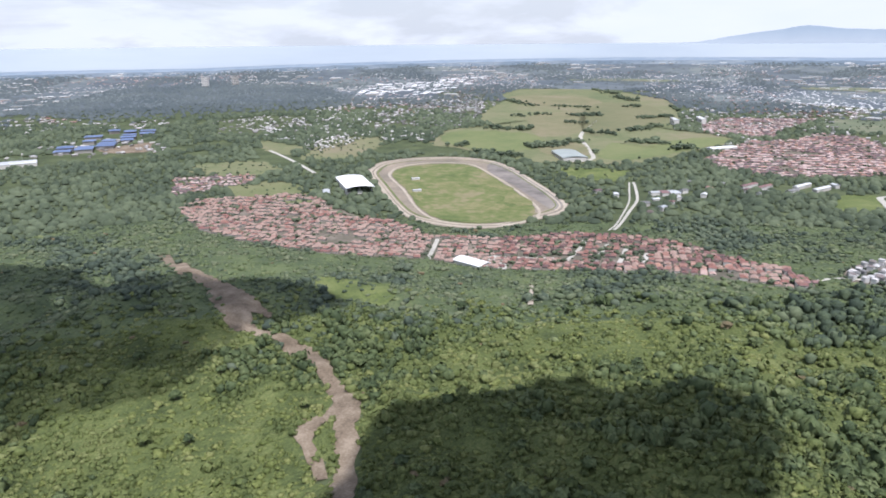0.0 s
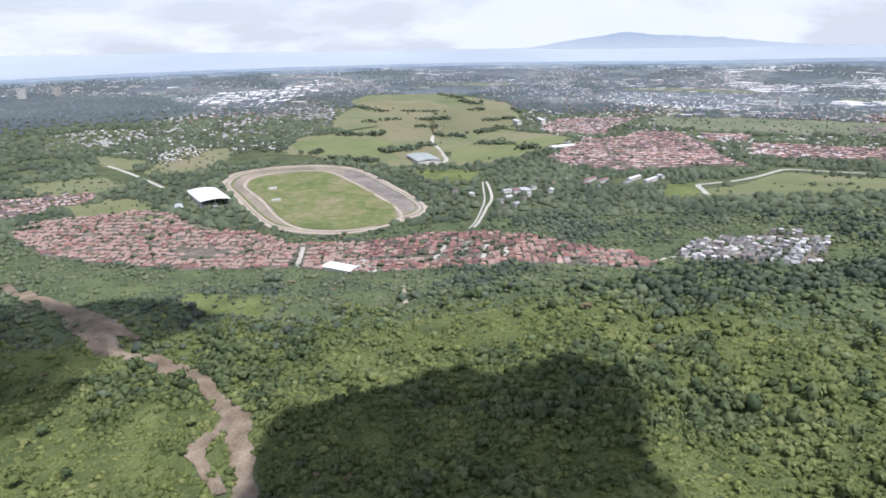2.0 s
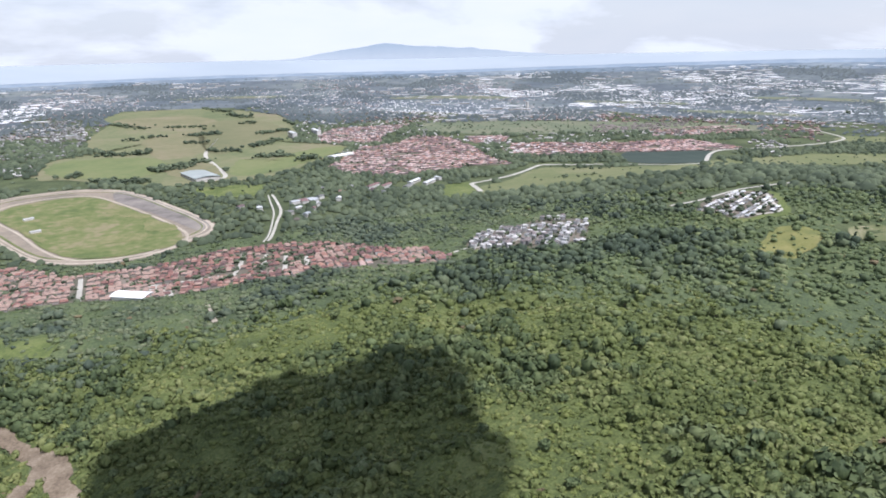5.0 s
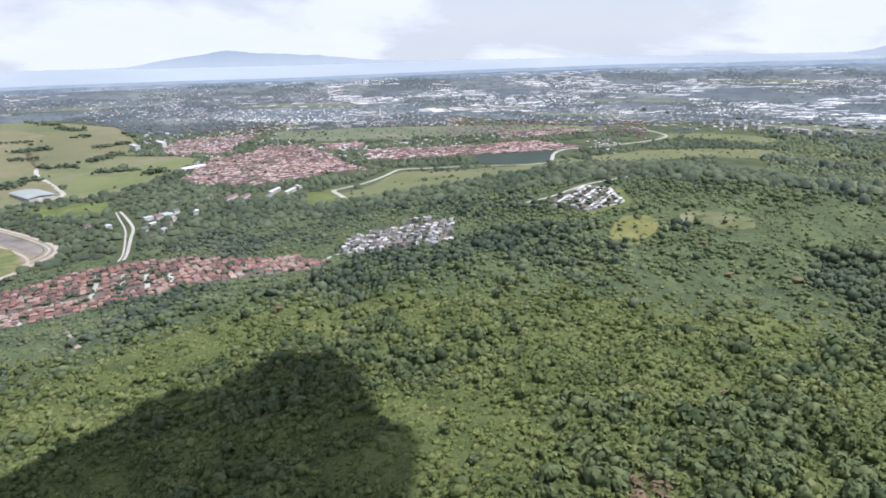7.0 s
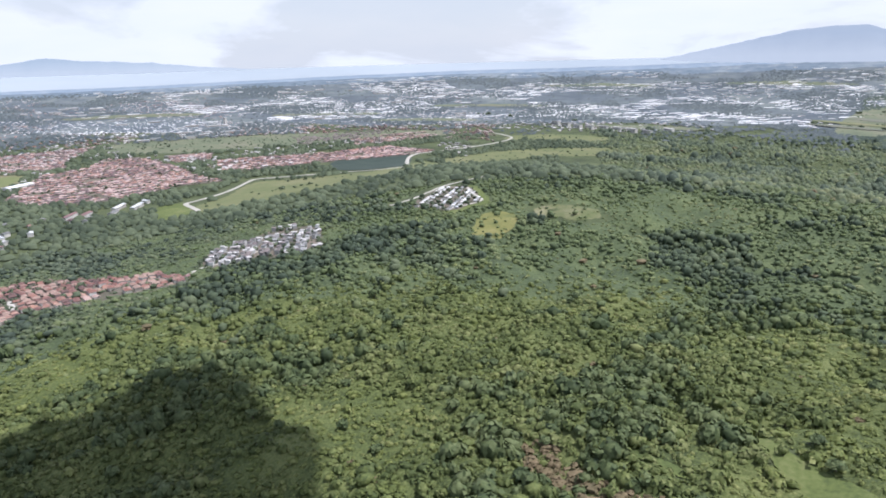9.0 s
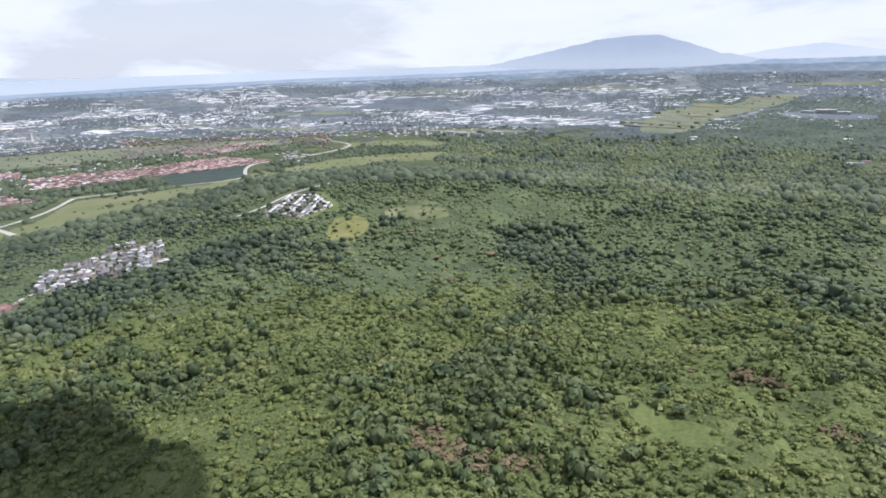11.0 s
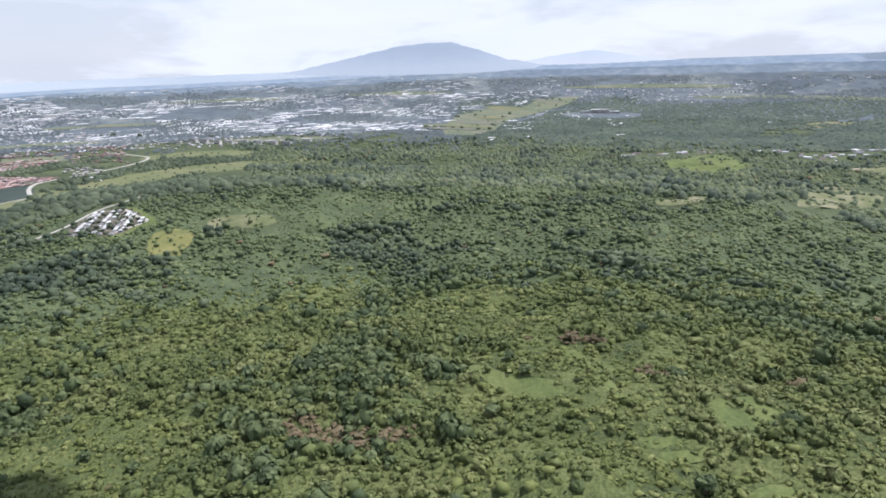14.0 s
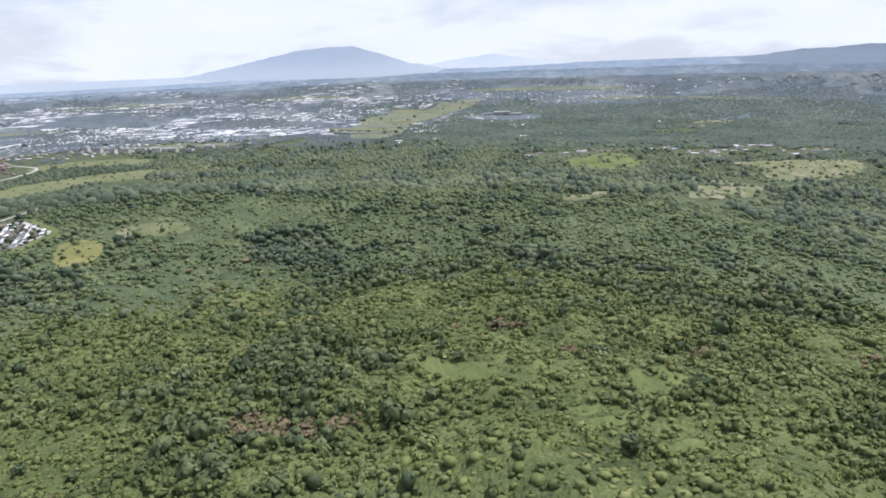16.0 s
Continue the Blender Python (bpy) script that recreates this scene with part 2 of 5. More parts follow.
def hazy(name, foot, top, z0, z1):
    """Far backdrop: glowing blue heights, with bright haze painted in towards the foot."""
    m = material(name, [top, top], 0.006, spec=0.0, glowing=1.0, base=BACKDROP_BASE)
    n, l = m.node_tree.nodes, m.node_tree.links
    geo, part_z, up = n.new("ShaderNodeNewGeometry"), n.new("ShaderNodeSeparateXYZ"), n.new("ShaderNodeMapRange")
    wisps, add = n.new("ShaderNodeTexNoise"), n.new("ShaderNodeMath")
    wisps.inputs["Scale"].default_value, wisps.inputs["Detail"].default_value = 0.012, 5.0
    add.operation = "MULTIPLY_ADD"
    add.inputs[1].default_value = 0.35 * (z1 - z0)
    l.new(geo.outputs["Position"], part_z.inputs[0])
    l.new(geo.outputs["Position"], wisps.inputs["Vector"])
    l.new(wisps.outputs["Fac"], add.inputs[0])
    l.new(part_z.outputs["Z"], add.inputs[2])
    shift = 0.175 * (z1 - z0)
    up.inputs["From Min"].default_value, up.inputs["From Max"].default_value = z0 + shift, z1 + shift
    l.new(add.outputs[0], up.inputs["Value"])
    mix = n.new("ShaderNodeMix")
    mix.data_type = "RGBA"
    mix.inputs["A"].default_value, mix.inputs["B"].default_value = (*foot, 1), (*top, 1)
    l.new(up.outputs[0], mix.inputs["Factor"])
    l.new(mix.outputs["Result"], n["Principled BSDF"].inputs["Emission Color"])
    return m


# foot and top glow colours stand in for haze in the air
M_MOUNT = hazy("mountain with painted haze", (0.52, 0.58, 0.66), (0.39, 0.46, 0.56), 270, 390)
M_RIDGE = hazy("wooded ridge with painted haze", (0.26, 0.315, 0.38), (0.20, 0.25, 0.315), 262, 310)
M_FARMOUNT = hazy("far mountain with painted haze", (0.70, 0.75, 0.81), (0.61, 0.68, 0.76), 270, 330)
M_ISLAND = hazy("island with painted haze", (0.56, 0.63, 0.71), (0.42, 0.51, 0.61), 275, 345)


def thin_cloud(name, least, most):
    """Cloud that lets part of the sun through."""
    m = material(name, [(0.85, 0.85, 0.86), (0.92, 0.92, 0.92)], 0.01)
    n, l = m.node_tree.nodes, m.node_tree.links
    geo = n.new("ShaderNodeNewGeometry")
    tex = n.new("ShaderNodeTexNoise")
    tex.inputs["Scale"].default_value, tex.inputs["Detail"].default_value = 0.018, 5.0
    l.new(geo.outputs["Position"], tex.inputs["Vector"])
    fade = n.new("ShaderNodeMapRange")
    fade.inputs["From Min"].default_value, fade.inputs["From Max"].default_value = 0.35, 0.65
    fade.inputs["To Min"].default_value, fade.inputs["To Max"].default_value = least, most
    l.new(tex.outputs["Fac"], fade.inputs["Value"])
    mix, clear = n.new("ShaderNodeMixShader"), n.new("ShaderNodeBsdfTransparent")
    l.new(fade.outputs[0], mix.inputs["Fac"])
    l.new(n["Principled BSDF"].outputs[0], mix.inputs[1])
    l.new(clear.outputs[0], mix.inputs[2])
    l.new(mix.outputs[0], n["Material Output"].inputs["Surface"])
    return m


M_THIN = thin_cloud("thin cloud", 0.08, 0.5)
M_THICK = thin_cloud("thick cloud", 0.0, 0.03)

# ---- the lie of the land ----
CX, CY = -90.0, -10.0
HILL_X, HILL_Y, HILL_S = range(-400, 1201, 200), range(-600, 1001, 200), 190.0
HILL_H = np.array([[9.1, 10.1, 9.2, 6.1, 3.0, 10.8, 18.6, 9.5, 6.5], [10.2, 12.3, 13.4, 9.4, -0.9, 5.6, 15.9, 2.7, 1.9], [10.4, 16.7, 25.2, 26.4, 11.6, 4.1, 6.0, -6.6, -5.5], [8.7, 18.5, 33.0, 33.7, 27.1, 21.5, 11.7, -1.3, -2.2], [5.1, 15.3, 22.8, 6.9, 6.9, 16.5, 14.4, 5.6, 6.3], [6.1, 14.4, 19.4, 9.5, 12.4, 14.6, 13.7, 6.3, 3.6], [11.8, 18.5, 22.1, 21.1, 24.4, 22.9, 19.6, 8.7, -0.1], [14.4, 18.7, 18.7, 15.8, 16.4, 22.1, 19.9, 9.8, 1.8], [15.2, 17.3, 16.2, 13.8, 13.2, 16.3, 15.1, 8.0, 2.9]], float)


RAVINES = [[(294, 502), (276, 433), (229, 362), (210, 317), (211, 287)], [(620, 60), (614, -46), (535, -127), (405, -196), (323, -251), (319, -363)], [(660, -92), (529, -188), (461, -261)], [(713, 175), (585, 98), (510, 69), (443, 77)],
           [(380, 470), (520, 470), (640, 400)]]
wave_rng = np.random.default_rng(19)
KNOLLS = [(2 * math.pi / w * math.cos(a), 2 * math.pi / w * math.sin(a), p, 0.0130 * w) for w, a, p in zip(np.geomspace(44, 135, 12), wave_rng.uniform(0, math.pi, 12), wave_rng.uniform(0, 6.3, 12))]
SWELLS = [(2 * math.pi / w * math.cos(a), 2 * math.pi / w * math.sin(a), p, 0.0090 * w) for w, a, p in zip(np.geomspace(170, 430, 8), wave_rng.uniform(-0.7, 0.7, 8), wave_rng.uniform(0, 6.3, 8))]


def relief(x, y):
    """Knolls and gullies of the near hills, and longer swells of the wooded ground farther out."""
    r = np.hypot(x - CX, y - CY)
    near = np.clip((np.interp(x, [-600, -200, 0, 100, 300, 345, 600, 1000, 2400], [760, 740, 720, 670, 540, 520, 410, 380, 880]) - y) / 90, 0, 1) * np.clip((1500 - r) / 500, 0, 1)
    out = np.clip((x - 800) / 500, 0, 1) * np.clip((0.45 * x - 150 - y) / 250, 0, 1) * np.clip((2900 - r) / 500, 0, 1)
    z = near * sum(h * np.sin(a * x + b * y + p) for a, b, p, h in KNOLLS) + out * sum(h * np.sin(a * x + b * y + p) for a, b, p, h in SWELLS)
    cut = np.zeros(x.shape)
    for line in RAVINES:
        for (x1, y1), (x2, y2) in zip(line, line[1:]):
            t = np.clip(((x - x1) * (x2 - x1) + (y - y1) * (y2 - y1)) / ((x2 - x1) ** 2 + (y2 - y1) ** 2), 0, 1)
            cut = np.maximum(cut, np.exp(-((x - x1 - t * (x2 - x1)) ** 2 + (y - y1 - t * (y2 - y1)) ** 2) / (2 * 17.0 ** 2)))
    return z - 6.0 * near * cut


def land(x, y):
    """Height of the ground: a gently tilted plain, rolling hills, and a rim that lifts the far distance to the horizon."""
    x, y = np.asarray(x, float), np.asarray(y, float)
    z = 0.0288 * y + 0.0019 * x
    for i, hx in enumerate(HILL_X):
        ex = np.exp(-((x - hx) ** 2) / (2 * HILL_S ** 2))
        for j, hy in enumerate(HILL_Y):
            z = z + HILL_H[i, j] * ex * np.exp(-((y - hy) ** 2) / (2 * HILL_S ** 2))
    z = z + relief(x, y)
    s = np.clip((np.hypot(x - CX, y - CY) - 2500) / 2390, 0, 1) ** 3
    return z * (1 - s) + 262 * s


def at(x, y):
    return float(land(x, y))


def polar(az, r):
    return CX + r * np.sin(np.radians(az)), CY + r * np.cos(np.radians(az))


def mesh_from(name, verts, faces, mats, index=None, smooth=False):
    """verts (n, 3) array; faces (m, k) array of equal-sided polygons, or a list."""
    me = bpy.data.meshes.new(name)
    verts = np.asarray(verts, np.float32)
    faces = np.asarray(faces, np.int32)
    m, k = faces.shape
    me.vertices.add(len(verts))
    me.vertices.foreach_set("co", verts.ravel())
    me.loops.add(m * k)
    me.loops.foreach_set("vertex_index", faces.ravel())
    me.polygons.add(m)
    me.polygons.foreach_set("loop_start", np.arange(0, m * k, k, dtype=np.int32))
    for mat in (mats if isinstance(mats, (list, tuple)) else [mats]):
        me.materials.append(mat)
    if index is not None:
        me.polygons.foreach_set("material_index", np.asarray(index, np.int32))
    me.polygons.foreach_set("use_smooth", np.full(m, bool(smooth)))
    me.update(calc_edges=True)
    return me


def ring_sheet(name, mat, radii, angles, lift=0.0, closed=True):
    """A sheet of rings about the middle of the flight."""
    a, r = np.meshgrid(angles, radii)
    x, y = polar(a, r)
    v = np.stack([x, y, land(x, y) + lift], -1).reshape(-1, 3)
    na, nr = len(angles), len(radii)
    i, j = np.meshgrid(np.arange(nr - 1), np.arange(na if closed else na - 1), indexing="ij")
    p, q = i * na + j, i * na + (j + 1) % na
    f = np.stack([p, p + na, q + na, q], -1).reshape(-1, 4)
    return new(name, mesh_from(name, v, f, mat, smooth=True))


radii = np.concatenate([[0.001], np.geomspace(20, 4890, 230)])
angles = np.concatenate([np.arange(-50, 150, 0.7), np.arange(150, 310, 4.0)])
ground = ring_sheet("ground", M_GROUND, radii, angles)
tagged(ground, "rolling green scrubland falling to a wide plain", "ground", kind="structure")
SHORE = [(-60, 4150), (-31, 4170), (-18, 4080), (-9, 4160), (0, 4230), (15, 4330), (33, 4380), (50, 4580), (59, 4660), (68, 4690), (76, 4735), (83, 4810), (90, 4875)]
far_az = np.arange(-60, 170, 1.0)
far_in = np.interp(far_az, [-60, 60, 92, 104], [2700, 2750, 3000, 3500]) + np.array([noise.noise((a * 0.12, 4.0, 0)) * 180 for a in far_az])
far_in = np.where((far_az > 1) & (far_az < 20), np.maximum(far_in, 3080), far_in)
far_r = far_in[None] + (4888 - far_in[None]) * np.linspace(0, 1, 60)[:, None]
fx, fy = polar(far_az[None] + 0 * far_r, far_r)
fi, fj = np.meshgrid(np.arange(59), np.arange(len(far_az) - 1), indexing="ij")
fp = fi * len(far_az) + fj
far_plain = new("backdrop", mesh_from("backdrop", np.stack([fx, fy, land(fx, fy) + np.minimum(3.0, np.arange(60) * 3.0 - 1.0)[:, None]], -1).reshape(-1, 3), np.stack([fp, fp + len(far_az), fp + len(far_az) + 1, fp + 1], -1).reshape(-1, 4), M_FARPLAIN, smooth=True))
tagged(far_plain, "distant built-up plain with painted haze", "plain", kind="structure")
# two rings of painted haze, the outer one bluer and brighter
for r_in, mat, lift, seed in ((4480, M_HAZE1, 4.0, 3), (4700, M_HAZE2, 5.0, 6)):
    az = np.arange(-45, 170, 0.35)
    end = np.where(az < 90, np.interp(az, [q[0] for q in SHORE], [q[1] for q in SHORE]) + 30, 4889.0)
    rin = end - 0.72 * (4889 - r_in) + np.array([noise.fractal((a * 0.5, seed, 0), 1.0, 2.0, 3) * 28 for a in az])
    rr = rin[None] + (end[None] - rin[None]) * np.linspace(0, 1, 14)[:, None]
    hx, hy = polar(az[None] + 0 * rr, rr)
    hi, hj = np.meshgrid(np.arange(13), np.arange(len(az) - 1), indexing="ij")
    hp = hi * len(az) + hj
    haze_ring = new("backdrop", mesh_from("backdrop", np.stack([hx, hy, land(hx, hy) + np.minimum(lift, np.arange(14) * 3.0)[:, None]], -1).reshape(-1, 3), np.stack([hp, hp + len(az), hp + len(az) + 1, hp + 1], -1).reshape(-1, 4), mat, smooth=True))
    tagged(haze_ring, "farthest ring of plain, haze-blue painted in towards the horizon", "plain", kind="structure")


def inside(poly, x, y):
    x, y = np.asarray(x, float), np.asarray(y, float)
    hit = np.zeros(x.shape, bool)
    for (x1, y1), (x2, y2) in zip(poly, poly[1:] + poly[:1]):
        cross = (y1 > y) != (y2 > y)
        with np.errstate(divide="ignore", invalid="ignore"):
            hit ^= cross & (x < (x2 - x1) * (y - y1) / ((y2 - y1) or 1e-9) + x1)
    return hit


def smooth_line(pts, step=8.0, closed=False):
    """Points along a soft curve through pts."""
    p = [Vector(q) for q in pts]
    n = len(p)
    out = []
    for i in range(n if closed else n - 1):
        a, b, c, d = (p[(i + k) % n] if closed else p[min(max(i + k, 0), n - 1)] for k in (-1, 0, 1, 2))
        m = max(2, int((c - b).length / step))
        for k in range(m):
            t = k / m
            out.append(0.5 * ((2 * b) + (c - a) * t + (2 * a - 5 * b + 4 * c - d) * t * t + (3 * b - a - 3 * c + d) * t ** 3))
    if not closed:
        out.append(p[-1])
    return np.array([[q.x, q.y] for q in out])


def patch(name, poly, mat, lift=0.6, wobble=3.0, rings=8, step=8.0):
    """A sheet laid on the land inside a soft outline."""
    edge = smooth_line(poly, step, True)
    wob = np.array([noise.noise((e[0] * 0.05, e[1] * 0.05, 3.1)) * wobble for e in edge])
    c = edge.mean(0)
    d = edge - c
    edge = edge + d / np.linalg.norm(d, axis=1)[:, None] * wob[:, None]
    n = len(edge)
    pts = np.concatenate([c + (edge - c) * (k / rings) for k in range(1, rings + 1)] + [c[None]])
    v = np.column_stack([pts, land(pts[:, 0], pts[:, 1]) + lift])
    j = np.arange(n)
    f = [np.stack([k * n + j, (k + 1) * n + j, (k + 1) * n + (j + 1) % n, k * n + (j + 1) % n], -1) for k in range(rings - 1)]
    f.append(np.stack([np.full(n, rings * n), j, (j + 1) % n, np.full(n, rings * n)], -1))
    f = np.concatenate(f)
    me = bpy.data.meshes.new(name)
    me.from_pydata(v.tolist(), [], [list(dict.fromkeys(q)) for q in f.tolist()])
    me.materials.append(mat)
    for pl in me.polygons:
        pl.use_smooth = True
    return new(name, me)


def ribbon(name, pts, width, mat, lift=0.8, ragged=0.0, ends=None):
    """A road or track of a width along a soft line."""
    c = smooth_line(pts, 6.0)
    t = np.gradient(c, axis=0)
    t /= np.linalg.norm(t, axis=1)[:, None]
    nrm = np.column_stack([-t[:, 1], t[:, 0]])
    w = np.full(len(c), width / 2)
    if ends:
        w = np.linspace(ends[0], ends[1], len(c)) / 2
    cols = []
    for k, s in enumerate((-1, -0.4, 0.4, 1)):
        r = np.array([noise.noise((q[0] * 0.06, q[1] * 0.06, 7.7 + s)) for q in c]) * ragged * abs(s)
        q = c + nrm * (s * (w + r * w))[:, None]
        cols.append(np.column_stack([q, land(q[:, 0], q[:, 1]) + lift - (0.3 if abs(s) == 1 else 0)]))
    v = np.stack(cols, 1).reshape(-1, 3)
    i, j = np.meshgrid(np.arange(len(c) - 1), np.arange(3), indexing="ij")
    p = i * 4 + j
    f = np.stack([p, p + 1, p + 5, p + 4], -1).reshape(-1, 4)
    return new(name, mesh_from(name, v, f, mat, smooth=True))


def near_line(pts, x, y, width):
    c = smooth_line(pts, 12.0)
    out = np.zeros(np.shape(x), bool)
    for q in c:
        out |= (x - q[0]) ** 2 + (y - q[1]) ** 2 < (width / 2 + 3) ** 2
    return out


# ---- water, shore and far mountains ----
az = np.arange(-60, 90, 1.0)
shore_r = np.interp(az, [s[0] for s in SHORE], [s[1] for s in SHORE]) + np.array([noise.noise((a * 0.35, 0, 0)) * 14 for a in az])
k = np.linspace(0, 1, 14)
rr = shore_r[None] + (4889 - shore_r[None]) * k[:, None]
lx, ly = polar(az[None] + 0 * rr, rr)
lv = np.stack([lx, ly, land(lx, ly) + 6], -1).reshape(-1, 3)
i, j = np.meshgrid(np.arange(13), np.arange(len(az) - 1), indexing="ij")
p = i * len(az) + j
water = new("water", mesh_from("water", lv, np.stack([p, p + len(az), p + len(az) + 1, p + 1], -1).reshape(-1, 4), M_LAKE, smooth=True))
tagged(water, "lake with pale silvery sheen and haze painted in", "lake", kind="structure")


def mountain(name, line, mat, label, r=4860.0, depth=160.0, seed=0):
    """A ridge from (azimuth, elevation in degrees) points of its skyline."""
    a = np.arange(line[0][0], line[-1][0] + 0.01, 0.25)
    el = np.interp(a, [q[0] for q in line], [q[1] for q in line])
    el = el + np.array([noise.fractal((q * 0.9, seed, 0), 1.0, 2.0, 4) * 0.07 for q in a])
    top = 300 + r * np.tan(np.radians(el))
    foot = 300 + r * np.tan(np.radians(-1.7)) + 0 * a
    rows = []
    for s, back in ((0.0, -depth), (0.35, -0.7 * depth), (0.7, -0.35 * depth), (1.0, 0.0), (0.6, 20.0), (0.0, 26.0)):
        jag = np.array([noise.noise((q * 1.7, s * 5, seed)) for q in a]) * 22 * (1 - abs(2 * s - 1))
        x, y = polar(a, r + back + jag)
        rows.append(np.stack([x, y, foot + (top - foot) * s], -1))
    v = np.stack(rows).reshape(-1, 3)
    n = len(a)
    i, j = np.meshgrid(np.arange(len(rows) - 1), np.arange(n - 1), indexing="ij")
    p = i * n + j
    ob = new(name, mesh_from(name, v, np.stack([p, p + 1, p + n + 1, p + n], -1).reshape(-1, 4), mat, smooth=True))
    return tagged(ob, label, "mountain", kind="structure")


mountain("mountain", [(72, -0.8), (74.2, -0.56), (78.9, 0.31), (84, 1.34), (86.3, 1.52), (88.5, 1.53), (90.8, 0.79), (93, 0.06), (95, -0.3), (97, -0.8)], M_MOUNT, "broad blue volcanic mountain in painted haze")
mountain("mountain", [(91, -0.7), (96.5, 0.16), (99.8, 0.54), (104.3, -0.2), (108, -0.6)], M_FARMOUNT, "pale far mountain almost lost in painted haze", r=4880, depth=60, seed=4)
mountain("mountain", [(117.5, -0.75), (119, -0.5), (120.1, -0.36), (123.1, -0.05), (125.2, 0.0), (127.3, 0.14), (130, 0.05), (136, 0.5), (142, -0.4)], M_RIDGE, "low dark forested ridge in painted haze", r=4850, seed=9)
mountain("mountain", [(14.9, -0.7), (21.3, -0.26), (24, 0.22), (27.2, 0.6), (28.1, 0.8), (29.9, 0.55), (35.2, 0.25), (38.6, -0.11), (44, -0.5), (46, -0.8)], M_ISLAND, "mountainous island in the lake, haze painted in", r=4870, depth=60, seed=13)

# ---- fields, roads and open ground ----
TRACK_OUT = [(-155, 1397), (-141, 1477), (-102, 1519), (-50, 1539), (16, 1542), (71, 1526), (123, 1478), (156, 1392), (181, 1289), (203, 1189), (212, 1106), (197, 1066), (161, 1040), (121, 1013), (85, 997), (37, 998), (-15, 1020), (-55, 1054), (-86, 1132), (-125, 1275)]
TRACK_IN = [(-99, 1348), (-91, 1414), (-51, 1452), (11, 1465), (63, 1438), (96, 1351), (130, 1230), (151, 1125), (150, 1073), (130, 1036), (90, 1026), (33, 1032), (-13, 1060), (-42, 1130), (-65, 1231)]
TOWN_A = [(-420, 1054), (-423, 1139), (-346, 1159), (-285, 1194), (-220, 1170), (-164, 1055), (-82, 1039), (-19, 957), (78, 938), (184, 944), (234, 919), (303, 844), (323, 732), (345, 655), (345, 590), (318, 572), (290, 620), (240, 690), (138, 745), (50, 775), (-16, 825), (-157, 825), (-257, 855), (-341, 920)]
FIELD_BIG = [(-30, 1721), (20, 1935), (100, 1974), (148, 2012), (124, 2155), (150, 2342), (250, 2673), (240, 2817), (340, 3043), (490, 3031), (651, 2992), (773, 2807), (845, 2584), (793, 2311), (726, 2098), (642, 1895), (703, 1824), (743, 1732), (690, 1652), (610, 1597), (498, 1499), (413, 1450), (357, 1437), (313, 1462), (264, 1468), (215, 1467), (174, 1503), (110, 1559), (46, 1643)]
TOWN_B = [(575, 1481), (692, 1616), (758, 1690), (895, 1716), (993, 1794), (1062, 1732), (1049, 1609), (1008, 1479), (973, 1389), (953, 1258), (867, 1293), (789, 1290), (716, 1284), (657, 1294), (575, 1363)]
TOWN_B2 = [(1146, 1523), (1347, 1399), (1521, 1328), (1595, 1308), (1376, 1228), (1229, 1243), (1118, 1298), (1027, 1356)]
TOWN_C = [(1513, 1321), (1621, 1272), (1621, 1102), (1509, 1126), (1355, 1189), (1289, 1236)]
SHADED_FIELD = [(1195, 1141), (1297, 1222), (1402, 1228), (1501, 1120), (1303, 987), (1223, 1007), (1177, 1060)]
GREYTOWN = [(758, 1991), (866, 2106), (997, 2077), (1118, 2058), (915, 1851), (835, 1723), (703, 1838)]
WHITETOWN = [(1250, 2668), (1443, 2808), (1610, 2658), (1839, 2421), (1586, 2107), (1469, 2154), (1279, 2254), (1188, 2550)]
FACTORY = [(-378, 2871), (-309, 3296), (-121, 3313), (66, 3510), (246, 3593), (207, 3447), (-21, 2862), (-278, 2819)]
TOWN_D = [(-345, 1695), (-300, 1831), (-202, 1828), (-241, 1704), (-299, 1621)]
TOWN_E = [(-698, 2182), (-594, 2278), (-444, 2235), (-427, 2042), (-504, 1888), (-631, 1898)]
SHANTY = [(-534, 1343), (-490, 1367), (-377, 1363), (-365, 1291), (-428, 1211), (-479, 1184)]
BLUEWORKS = [(-952, 1657), (-970, 1959), (-805, 1950), (-825, 1711), (-871, 1582)]
BARE = [(-843, 1688), (-742, 1788), (-705, 1659), (-790, 1633)]
FIELD_Y = [(655, 955), (700, 1040), (806, 1080), (960, 1165), (1040, 1090), (1150, 985), (1230, 930), (1320, 935), (1420, 1010), (1400, 950), (1290, 870), (1130, 860), (974, 855), (816, 905), (720, 925)]
FIELD_S = [(666, 1116), (723, 1109), (646, 974), (586, 986)]
WHITE_B = [(385, 626), (423, 653), (477, 651), (531, 654), (550, 629), (550, 586), (476, 516), (446, 514), (399, 559), (375, 591)]
WHITE_C = [(665, 514), (714, 533), (777, 534), (793, 498), (728, 441), (699, 433), (657, 452), (667, 481)]
YELLOW = [(626, 392), (668, 396), (678, 374), (666, 343), (620, 337), (587, 341), (580, 367)]
PALE = [(705, 350), (732, 341), (737, 288), (713, 257), (688, 275), (694, 319)]
FIELD_N = [(1330, 860), (1477, 983), (1687, 947), (1839, 840), (1945, 683), (1804, 632), (1727, 745), (1639, 800), (1450, 850)]
FIELD_N2 = [(1970, 1040), (2071, 1058), (2186, 943), (2203, 764), (2104, 741), (2018, 896)]
FIELD_FAR = [(1165, 2065), (1563, 1872), (2057, 1426), (1977, 1277), (1666, 1472), (1253, 1678), (1095, 1881)]
FIELD_F = [(2727, 114), (3381, 74), (3665, -110), (3729, -303), (3927, -402), (3962, -631), (3773, -551), (3521, -377), (3190, -174), (2840, -103), (2646, 20)]
